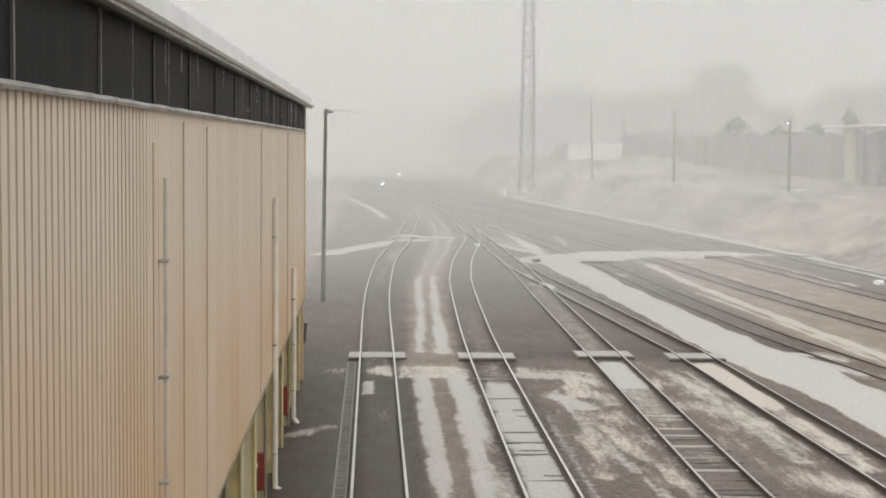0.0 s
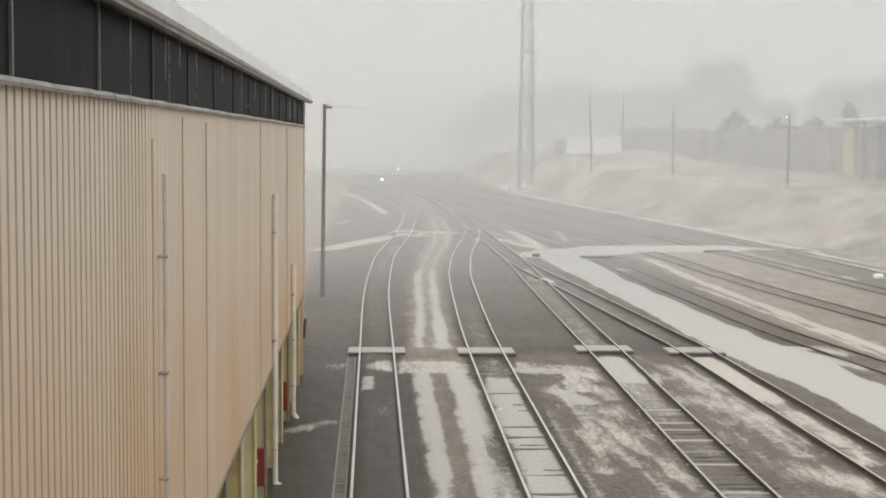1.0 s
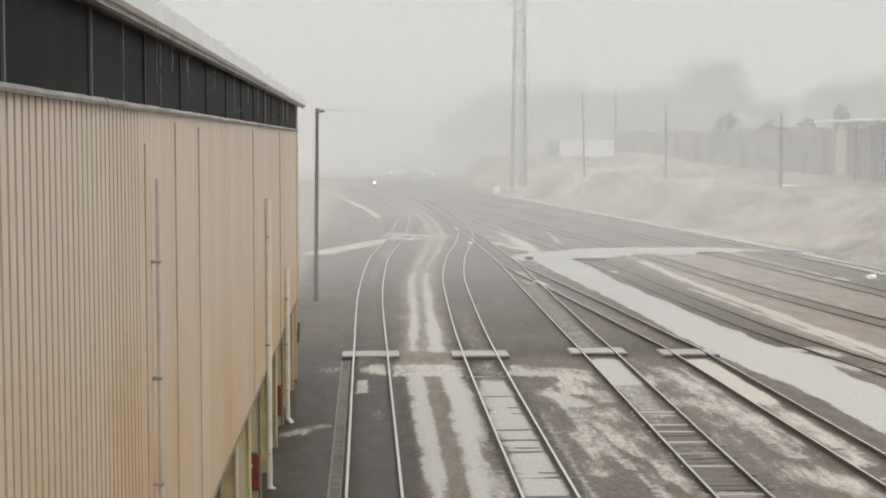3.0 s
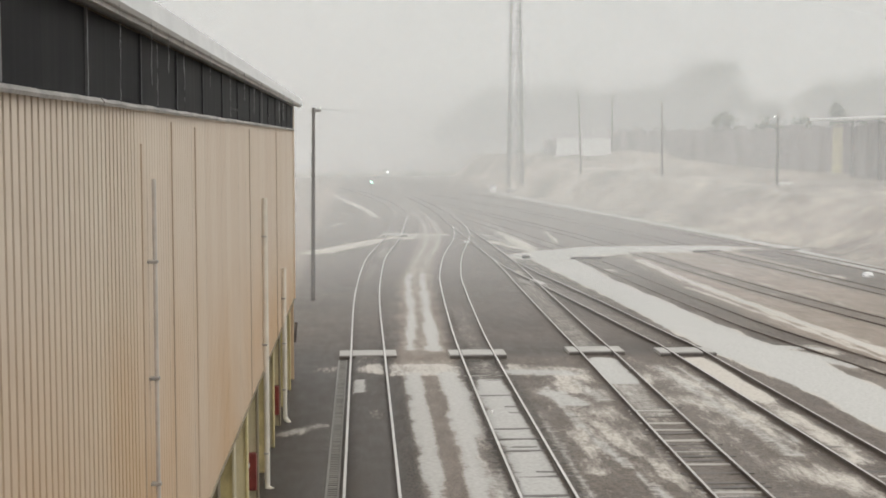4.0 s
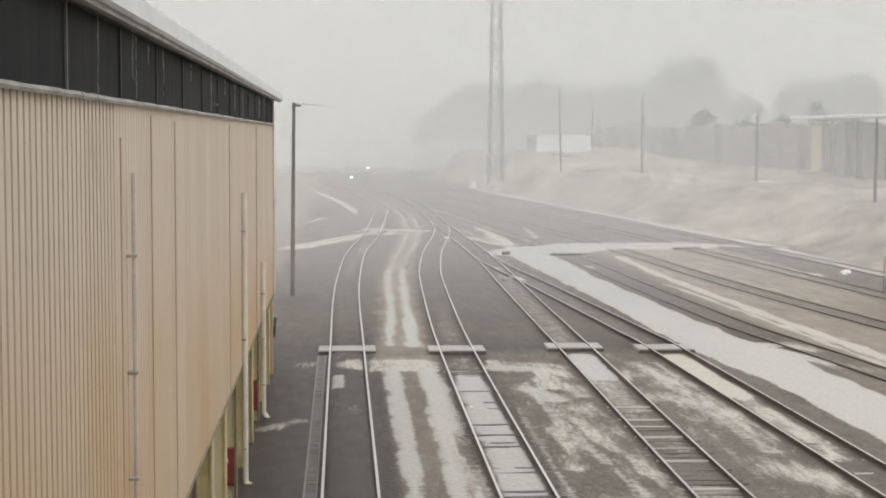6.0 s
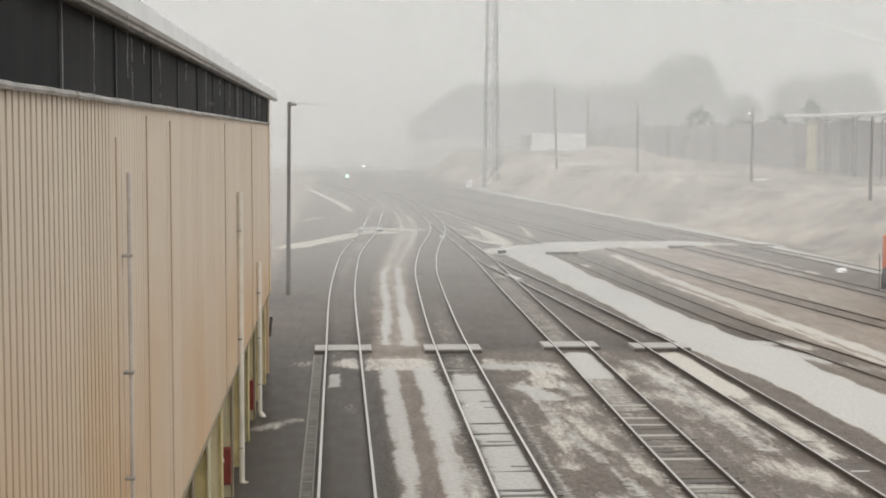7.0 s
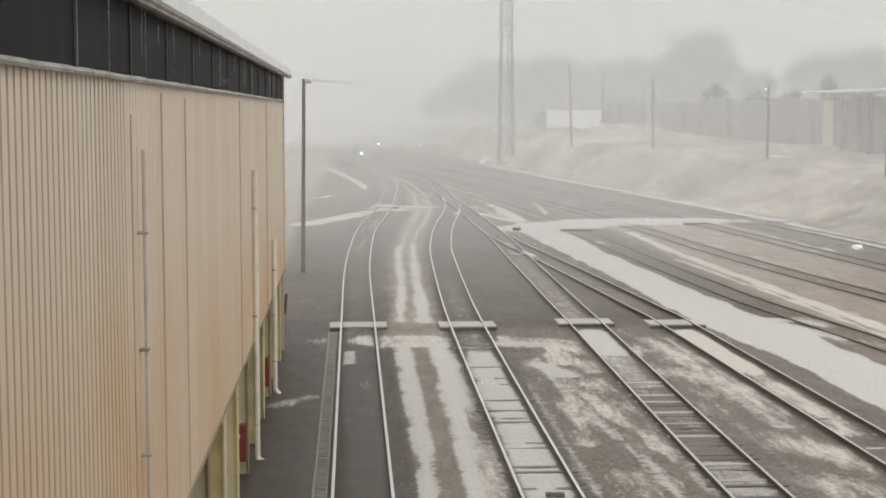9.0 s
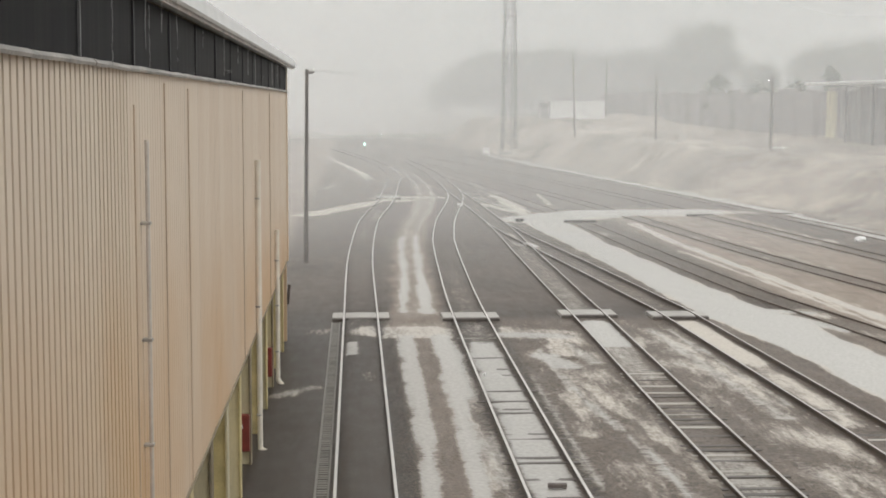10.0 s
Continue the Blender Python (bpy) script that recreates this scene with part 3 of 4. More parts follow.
    tagged(new("ground", me), "wet ballast and paving of a rail yard strewn with hail", "ground", kind="structure")


make_ground()

# ---- tracks ----
PROFILE = [(-0.040, 0.0), (0.040, 0.0), (0.036, -0.045), (0.010, -0.055), (0.010, -0.15), (0.07, -0.172), (-0.07, -0.172), (-0.010, -0.15), (-0.010, -0.055), (-0.036, -0.045)]


def rail_mesh(line, side, lift):
    bm = bmesh.new()
    rings = []
    for i, p in enumerate(line):
        d = (line[min(i + 1, len(line) - 1)] - line[max(i - 1, 0)]).normalized()
        across = Vector((d.y, -d.x, 0))
        rings.append([bm.verts.new(p + across * (side * 0.753 + u) + Vector((0, 0, w + lift))) for u, w in PROFILE])
    n = len(PROFILE)
    for a, b in zip(rings, rings[1:]):
        for k in range(n):
            bm.faces.new((a[k], a[(k + 1) % n], b[(k + 1) % n], b[k]))
    bmesh.ops.recalc_face_normals(bm, faces=bm.faces)
    for f in bm.faces:
        f.material_index = 0 if f.normal.z > 0.7 and f.calc_center_median().z > lift - 0.02 else 1
    return bm


TRACK_LABEL = {
    "a": "railway track with bright wet rails set in dark paving", "b": "railway track with wet rails and hail between them",
    "c": "railway track with dark ties showing through slush", "d": "railway track branching off beside a strip of hail"}
tracks = {}
for i, (key, line) in enumerate(LINES.items()):
    ob = thing("railway_track", TRACK_LABEL.get(key, "dull rusty yard track half buried in wet ballast"), "railway track", group="tracks of the yard")
    tracks[key] = ob
    for side in (-1, 1):
        rail = part("rail", rail_mesh(line, side, 0.003 * i - (0 if key in "abcd" else 0.105)), RAIL if key in "ab" else RAIL_DULL if key in "cd" else RUST_PALE, ob)
        rail.data.materials.append(RUST if key in "abcd" else RUST_PALE)

# cast frogs where rails cross
for key, x, y, turn in (("d", 11.86, 98.2, 6), ("b", 9.85, 137.5, -5)):
    frog = part("frog", box(-0.28, 0.28, -1.5, 1.5, -0.16, -0.03, 0.03), RAIL_DULL, tracks[key], "cast steel frog of the points")
    frog.matrix_basis = pose(x, y, 0, 0, 0, turn)

# crossing panels between and beside the rails
def crossing(key, y, length=1.55):
    line = LINES[key]
    p = min(line, key=lambda q: abs(q.y - y))
    ob = thing("crossing_panel", "pale concrete crossing panel laid level with the rails", "crossing panel", (p.x, y, 0), "crossing panels")
    for x0, x1 in ((-1.27, -0.80), (-0.69, 0.69), (0.80, 1.27)):
        part("slab", box(x0, x1, -length / 2, length / 2, -0.17, -0.008, 0.015), CONCRETE, ob)
        # dark strip added for the shadow line along the slab's front
        part("edge_beam", box(x0, x1, -length / 2 - 0.16, -length / 2 - 0.002, -0.19, -0.045, 0.015), POLE, ob, "dark strip standing in for the shade before the slab")


for key, y in (("a", 65.6), ("b", 65.5), ("c", 66.2), ("d", 65.6)):
    crossing(key, y)
crossing("a", 148.6, 3.6)

# dark timbers where the far road meets the yard tracks
for x, y, length, turn in ((18.2, 118.0, 2.6, 2), (29.6, 124.3, 2.4, 8), (37.0, 125.6, 2.2, -20)):
    ob = thing("edge_timber", "dark wet timber edging where a dirt road crosses a track", "timber", (x, y, -0.17), "road edge timbers", turn=turn)
    part("beam", box(-length / 2, length / 2, -0.16, 0.16, -0.05, 0.19, 0.02), TIE, ob)

# ---- warehouse along the first track ----
WX, Y0, Y1 = -2.74, -12.0, 58.6
Z_LOW, Z_TRIM, Z_EAVE = 3.17, 9.918, 10.95


def rib_panel(deep=0.085, width=1.0, ribs=4):
    """One sheet of ribbed steel cladding, 1 m wide, with narrow deep grooves."""
    bm = bmesh.new()
    pitch = width / ribs
    prof = []
    for k in range(ribs):
        y = k * pitch
        prof += [(0.0, y), (0.0, y + pitch * 0.70), (-deep, y + pitch * 0.75), (-deep, y + pitch * 0.95)]
    prof.append((0.0, width))
    lo = [bm.verts.new((x, y, Z_LOW)) for x, y in prof]
    hi = [bm.verts.new((x, y, Z_TRIM)) for x, y in prof]
    for k in range(len(prof) - 1):
        bm.faces.new((lo[k], lo[k + 1], hi[k + 1], hi[k]))
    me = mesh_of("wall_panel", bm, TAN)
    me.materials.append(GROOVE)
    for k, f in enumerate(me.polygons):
        # sides and floors of deep grooves get the tan with painted-in shade
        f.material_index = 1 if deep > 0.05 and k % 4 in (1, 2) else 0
    return me


def warehouse():
    ob = thing("warehouse", "long tan ribbed-steel warehouse with a dark clerestory band", "warehouse")
    panel, shallow = rib_panel(), rib_panel(0.007)
    y = Y0
    while y < Y1 - 0.5:
        p = part("wall_panel", panel if y < 17.6 else shallow, None, ob)
        p.location = (WX + random.uniform(-0.0015, 0.0015), y, 0)
        y += 1.0
    end = y
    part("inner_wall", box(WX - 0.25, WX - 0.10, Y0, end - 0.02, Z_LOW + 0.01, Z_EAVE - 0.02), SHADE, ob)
    part("end_wall", box(-30, WX - 0.02, end - 0.02, end + 0.2, -0.2, Z_EAVE - 0.02), TAN, ob)
    part("corner_trim", box(WX - 0.05, WX + 0.06, end, end + 0.21, Z_LOW, Z_EAVE - 0.05, 0.01), TAN, ob)
    y = Y0
    while y < end:
        y2 = min(y + 3.05, end + 0.15)
        bm = bmesh.new()
        rows = []
        for k in range(8):
            yy = y + (y2 - y) * k / 7
            dz, dx = random.uniform(-0.006, 0.005), random.uniform(-0.012, 0.012)
            rows.append([bm.verts.new((WX + x + dx * (x > 0), yy, z + dz)) for x, z in ((-0.03, Z_TRIM), (0.07, Z_TRIM - 0.012), (0.085, Z_TRIM + 0.02), (0.05, Z_TRIM + 0.06), (-0.03, Z_TRIM + 0.066))])
        for p, q in zip(rows, rows[1:]):
            for k in range(5):
                bm.faces.new((p[k], p[(k + 1) % 5], q[(k + 1) % 5], q[k]))
        bm.faces.new(rows[0]), bm.faces.new(rows[-1])
        bmesh.ops.recalc_face_normals(bm, faces=bm.faces)
        part("sill_flashing", bm, TRIM, ob, "dented grey sill flashing")
        y = y2 + 0.004
    y = Y0 + 3.55 * 0.55
    while y < end:
        y2 = min(y + 3.55, end)
        part("glazing", box(WX - 0.02, WX + 0.02, y + 0.03, y2 - 0.03, Z_TRIM + 0.068, Z_EAVE - 0.1), DARK, ob, "dark wet clerestory pane")
        part("mullion", box(WX - 0.02, WX + 0.045, y - 0.025, y + 0.025, Z_TRIM + 0.067, Z_EAVE - 0.1), MULLION if y < 15 else DARK_FRAME, ob)
        y = y2
    # roof sheet with a thick rounded eave
    bm = bmesh.new()
    prof = [(WX + 0.34, 10.87), (WX + 0.38, 10.91), (WX + 0.34, 11.16), (WX + 0.15, 11.27), (-20, 14.7), (-20, 14.4), (WX, 10.91)]
    a = [bm.verts.new((x, Y0 - 0.3, z)) for x, z in prof]
    b = [bm.verts.new((x, end + 0.6, z)) for x, z in prof]
    for k in range(len(prof)):
        k2 = (k + 1) % len(prof)
        bm.faces.new((a[k], a[k2], b[k2], b[k]))
    bm.faces.new(a), bm.faces.new(b)
    bmesh.ops.recalc_face_normals(bm, faces=bm.faces)
    part("roof", bm, ROOF, ob, "pale grey roof edge, wet with melting hail")
    part("eave_strip", box(WX + 0.24, WX + 0.29, Y0 - 0.3, end + 0.55, 10.82, 10.88), TRIM, ob)
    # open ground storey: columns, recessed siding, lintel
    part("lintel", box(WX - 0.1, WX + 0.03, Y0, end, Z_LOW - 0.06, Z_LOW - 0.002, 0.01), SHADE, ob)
    y = 31.6 - 3.55 * 10
    k = 0
    while y < end:
        part("column", box(WX - 0.58, WX - 0.05, y, y + 0.28, -0.2, Z_LOW - 0.065, 0.015), (CREAM, YELLOW, CREAM)[k % 3], ob)
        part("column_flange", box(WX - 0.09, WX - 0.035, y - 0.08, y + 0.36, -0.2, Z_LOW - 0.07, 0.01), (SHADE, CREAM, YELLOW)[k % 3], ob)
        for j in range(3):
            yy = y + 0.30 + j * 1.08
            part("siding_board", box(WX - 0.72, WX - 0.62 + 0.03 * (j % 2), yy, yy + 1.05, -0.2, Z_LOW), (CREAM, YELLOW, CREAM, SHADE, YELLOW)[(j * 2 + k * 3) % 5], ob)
        y += 3.55
        k += 1
    for y, z0, z1, mat, label in ((18.95, 2.0, 9.05, PIPE_GREY, "grey conduit pipe clamped to the wall"), (40.4, -0.12, 7.95, PIPE, "white downpipe reaching the ground"),
                                  (50.0, 0.02, 5.2, PIPE, "white downpipe reaching the ground")):
        r = 0.028 if mat is PIPE_GREY else 0.075
        pipe = part("downpipe", rod((WX + 0.09, y, z0), (WX + 0.09, y, z1), r, sides=12), mat, ob, label)
        for z in ((3.6, 5.1, 6.48, 7.99) if mat is PIPE_GREY else (z0 + 1.0, (z0 + z1) / 2, z1 - 1.05)):
            part("pipe_clamp", box(WX + 0.0, WX + 0.13, y - r - 0.03, y + r + 0.03, z - 0.02, z + 0.02, 0.006), TRIM, pipe)
        if mat is PIPE:
            part("pipe_shoe", rod((WX + 0.09, y, z0 + 0.02), (WX + 0.24, y - 0.10, -0.14), 0.082, sides=12), mat, pipe, "angled shoe at the foot of the pipe")
    for y, z1 in ((18.45, 9.5), (21.4, 9.8), (24.4, 9.75), (36.2, 9.8), (47.5, 9.8)):
        part("seam_strip", box(WX + 0.002, WX + 0.022, y - 0.014 * y / 20, y + 0.014 * y / 20, Z_LOW + 0.02, z1), TAN_SEAM, ob, "stained seam of the cladding")
    return ob


warehouse()


def hose_box(y):
    ob = thing("hose_box", "red steel cabinet fixed to a warehouse column", "cabinet", (WX, y, 0.30), "red cabinets")
    part("body", box(-0.40, -0.07, -0.26, 0.0, 0, 0.98, 0.02), RED, ob)
    part("door", box(-0.36, -0.11, -0.275, -0.262, 0.05, 0.93, 0.006), RED, ob)
    part("latch", box(-0.33, -0.24, -0.29, -0.277, 0.62, 0.74, 0.004), WHITE, ob, "white plate")


hose_box(38.69), hose_box(49.34)


# ---- poles, tower, wires ----
def utility_pole(x, y, top, lean=(0, 0), arm=0.0, r=0.17, label="dark wooden utility pole"):
    z = ground_height(x, y)
    height = top - z
    ob = thing("utility_pole", label, "utility pole", (x, y, z), "utility poles")
    part("post", rod((0, 0, -0.3), (lean[0], lean[1], height), r, r * 0.7, 10), POLE, ob)
    if arm:
        part("crossarm", box(lean[0] - arm * 0.3, lean[0] + arm, lean[1] - 0.06, lean[1] + 0.06, height - 0.25, height - 0.12, 0.01), POLE, ob)
        for k in (0.35, 0.9):
            part("insulator", rod((lean[0] + arm * k, 0, height - 0.12), (lean[0] + arm * k, 0, height + 0.05), 0.05, 0.03, 8), TRIM, ob)
    return ob


utility_pole(-2.97, 88.7, 11.44, (0.12, 0), 0.45, 0.14, "dark wooden utility pole with a short crossarm")
utility_pole(35.15, 234, 17.25, (-0.5, 0))
utility_pole(42.1, 204, 14.73, (-0.15, 0))
utility_pole(48.7, 170, 12.85)
utility_pole(48.2, 130, 11.3)
utility_pole(51.4, 300, 18.7, (0, 0), 1.2, 0.16, "dark wooden utility pole with a crossarm")


def wire(a, b, sag, name="overhead_wire"):
    pts = []
    for k in range(25):
        t = k / 24
        p = Vector(a).lerp(Vector(b), t)
        p.z -= 4 * sag * t * (1 - t)
        pts.append(p)
    bm = bmesh.new()
    for p, q in zip(pts, pts[1:]):
        add_rod(bm, p, q, 0.008, sides=5)
    tagged(part(name, bm, BLACK), "thin black overhead wire between poles", "wire")


wire((-2.6, 88.7, 11.42), (26.8, 263, 13.2), 0.7)
wire((-2.75, 88.7, 11.40), (51.6, 300, 18.5), 1.5)


def lattice_tower(x, y):
    z0 = ground_height(x, y)
    ob = thing("lattice_tower", "tall galvanised steel lattice mast with square section", "lattice tower", (x, y, z0), turn=4)
    height, w0, w1 = 62.0, 1.25, 0.45
    def half(z):
        return w0 + (w1 - w0) * z / height
    def corner(k, z):
        h = half(z)
        return (h * (1, 1, -1, -1)[k], h * (1, -1, -1, 1)[k], z)
    for k in range(4):
        part("leg", rod(corner(k, -0.3), corner(k, height), 0.12, 0.10, 6), STEEL, ob)
    z = 0.0
    while z < height - 3.5:
        z2 = z + 3.2
        bm = bmesh.new()
        for k in range(4):
            k2 = (k + 1) % 4
            add_rod(bm, corner(k, z2), corner(k2, z2), 0.055, sides=4)
            add_rod(bm, corner(k, z), corner(k2, z2), 0.055, sides=4)
        part("bracing", bm, STEEL, ob)
        z = z2
    part("platform", box(-1.15, 1.15, -1.15, 1.15, 24.3, 24.6, 0.03), STEEL, ob)
    part("foundation", box(-1.7, 1.7, -1.7, 1.7, -0.3, 0.25, 0.05), CONCRETE, ob)
    part("feeder_cable", rod((0.25, -0.9, 0), (0.2, -0.5, height), 0.06, sides=6), STEEL, ob)


lattice_tower(27.65, 263.4)


# ---- far side: long clad shed, canopy, white building ----
def far_shed():
    a, b = Vector((74, 110, 0)), Vector((54.0, 320, 0))
    d = (b - a).normalized()
    n = int((b - a).length / 2.6)
    ob = thing("long_shed", "long weathered grey shed clad in upright sheets", "shed", (0, 0, 0))
    ang = math.degrees(math.atan2(d.y, d.x))
    me = {}
    for mat in (SHED, SHED_PALE):
        bm = box(0.03, 2.57, -0.08, 0.08, -1.8, 7.0) if mat is SHED else box(-0.6, 3.1, -0.08, 0.10, -0.9, 6.6)
        for k in range(5):
            add_box(bm, 0.2 + k * 0.5, 0.28 + k * 0.5, 0.08, 0.14, -1.4, 7.1)
        me[mat.name] = mesh_of("cladding_sheet", bm, mat)
    for k in range(n):
        p = a + d * (k * 2.6)
        z = 4.4
        pale = abs(p.y - 197) < 1.3
        q = part("cladding_sheet", me[(SHED_PALE if pale else SHED).name], None, ob, "pale yellow sheet" if pale else "")
        q.matrix_basis = pose(p.x, p.y, z + random.uniform(-0.35, 0.3), 0, 0, ang)
    back = box(0, n * 2.6, -14, -0.1, 0, 6.7)
    q = part("body", back, SHED, ob)
    q.matrix_basis = pose(a.x, a.y, 4.2, 0, 0, ang)


far_shed()


def canopy():
    ob = thing("loading_canopy", "flat pale-roofed loading canopy on steel posts before the shed", "canopy", (0, 0, 0))
    for k in range(5):
        y = 191 - k * 8
        x = 64.7 + k * 0.76
        z = ground_height(x, y)
        part("post", rod((x, y, z - 0.3), (x, y, 12.0), 0.16, sides=8), STEEL, ob)
        part("bracket", rod((x, y, 11.4), (x + 0.4, y - 1.3, 12.0), 0.09, sides=6), STEEL, ob)
    bm = box(-2.2, 1.8, -36, 4.5, 12.0, 12.35, 0.06)
    q = part("roof", bm, ROOF, ob)
    q.matrix_basis = pose(64.4, 196, 0, 0, 0, 5.4)


canopy()


def white_building():
    z = ground_height(43.8, 291)
    ob = thing("white_building", "low white rendered building on the rise", "building", (43.9, 292, z))
    part("wall", box(-5.4, 5.4, -3, 3, -0.8, 3.0, 0.02), WHITE, ob)
    part("roof", box(-5.6, 5.6, -3.2, 3.2, 3.0, 3.2, 0.03), ROOF, ob)
    part("annex", box(-7.2, -5.5, -2, 2, -0.8, 2.9, 0.02), SHED, ob)


white_building()


# ---- signals, lamps and small things ----
def dwarf_signal(x, y, z_lens, mat, r, label):
    z = ground_height(x, y)
    ob = thing("signal", label, "signal", (x, y, z), "signals")
    h = z_lens - z
    part("mast", rod((0, 0, -0.2), (0, 0.1, h + 0.2), 0.03, sides=8), STEEL, ob)
    part("head", box(-r * 1.25, r * 1.25, -0.08, 0.12, h - r * 1.4, h + r * 1.4, 0.03), BLACK, ob)
    part("lens", rod((0, -0.14, h), (0, -0.082, h), r, sides=16), mat, ob, "glowing lens")


dwarf_signal(1.5, 222, 3.15, GREEN_LIGHT, 0.15, "track signal with a lit pale green lens")
dwarf_signal(4.7, 262, 3.75, WHITE_LIGHT, 0.12, "track signal with a lit white lens")
dwarf_signal(14.2, 305, 2.6, WHITE_LIGHT, 0.08, "track signal with a faint white lens")


def lamp_pole(x, y, top):
    z = ground_height(x, y)
    ob = thing("lamp_pole", "slim steel lamp pole with a small lit head", "street lamp", (x, y, z), "lamp poles")
    part("post", rod((0, 0, -0.3), (0, 0, top - z), 0.08, 0.05, 8), STEEL, ob)
    part("head", box(-0.5, 0.1, -0.15, 0.15, top - z, top - z + 0.14, 0.03), STEEL, ob)
    part("lamp", box(-0.32, -0.14, -0.14, 0.1, top - z - 0.06, top - z - 0.003), LAMP_LIGHT, ob, "lit lamp glass")


lamp_pole(49.0, 171.6, 12.2), lamp_pole(53.0, 300, 14.25), lamp_pole(56.4, 300, 14.25), lamp_pole(62.6, 302, 14.3)


def hopper_wagon():
    """The end of an orange wagon standing on a yard track."""
    ob = thing("wagon", "orange freight wagon with black underframe on a yard track", "freight wagon", (33.44, 84.2, -0.06), turn=4.8)
    part("body", box(-1.45, 1.45, -13.0, 0, 1.85, 3.8, 0.05), ORANGE, ob)
    part("roof", box(-1.3, 1.3, -12.9, -0.1, 3.8, 3.95, 0.05), BLACK, ob)
    part("underframe", box(-1.4, 1.4, -12.9, 0.05, 0.95, 1.84, 0.03), BLACK, ob)
    for y in (-1.6, -3.4, -9.8, -11.6):
        wheel = part("wheelset", rod((-0.8, y, 0.46), (0.8, y, 0.46), 0.08, sides=10), BLACK, ob)
        for x in (-0.75, 0.75):
            part("wheel", rod((x - 0.07, y, 0.46), (x + 0.07, y, 0.46), 0.46, sides=24), RUST, wheel)
    part("buffer_beam", box(-1.4, 1.4, 0.052, 0.2, 0.55, 1.5, 0.02), BLACK, ob)
    part("coupler", box(-0.15, 0.15, 0.2, 0.8, 0.7, 1.0, 0.03), BLACK, ob)
    part("grab_rail", rod((-1.55, 0.1, 0.5), (-1.55, 0.1, 2.6), 0.03), STEEL, ob)
    part("step", box(-1.6, -1.42, -0.3, 0.1, 0.45, 0.5, 0.01), STEEL, ob)


hopper_wagon()


def switch_box(x, y, s=0.5):
    ob = thing("switch_machine", "small dark switch machine beside the points", "switch machine", (x, y, -0.17), "switch machines")
    part("case", box(-s, s, -s * 0.5, s * 0.5, 0.0, s * 0.8, 0.05), BLACK, ob)
    part("lid", box(-s * 0.9, s * 0.9, -s * 0.45, s * 0.45, s * 0.8 + 0.002, s * 0.9, 0.03), TRIM, ob)


switch_box(13.4, 119, 0.32)

bag = thing("plastic_bag", "crumpled white plastic bag lying beside a track", "litter", (35.7, 101.5, -0.17))
bm = bmesh.new()
bmesh.ops.create_icosphere(bm, subdivisions=3, radius=0.42)
for v in bm.verts:
    v.co += Vector((0.12, 0.12, 0.1)) * noise.noise(v.co * 4)
    v.co.z = max(0, v.co.z * 0.55 + 0.12)
part("bag", bm, WHITE, bag)
scrap = thing("scrap_bottle", "small white bottle lying against a rail", "litter", (4.55, 51.3, -0.12))
part("bottle", rod((0, -0.12, 0.05), (0.05, 0.16, 0.05), 0.05, 0.03, 10), WHITE, scrap)
block = thing("tie_block", "short dark block of timber between the rails", "timber", (5.08, 36.05, -0.14), turn=-4)
part("block", box(-0.24, 0.24, -0.07, 0.07, 0, 0.12, 0.015), POLE, block)


def signal_cabinet(x, y):
    ob = thing("signal_cabinet", "small white steel equipment cabinet at the foot of the bank", "cabinet", (x, y, ground_height(x, y)))
    part("body", box(-0.55, 0.55, -0.35, 0.35, 0.0, 1.15, 0.02), WHITE, ob)
    part("lid", box(-0.6, 0.6, -0.4, 0.4, 1.152, 1.22, 0.02), ROOF, ob)


signal_cabinet(24.4, 272)
board = thing("white_board", "white board lying on the grassy bank beside a pole", "board", (49.9, 171, ground_height(49.9, 171) + 0.05), turn=5)
part("sheet", box(-0.8, 0.8, -0.5, 0.5, 0.0, 0.12, 0.02), WHITE, board)


def bollard(x, y, h, lean):
    ob = thing("bollard", "dark steel guard post at the warehouse corner", "bollard", (x, y, -0.17), "guard posts")
    part("post", rod((0, 0, 0), (lean, 0, h), 0.07, sides=10), RUST, ob)


bollard(-3.25, 70.5, 0.95, 0.08), bollard(-3.5, 72.5, 1.0, -0.02)


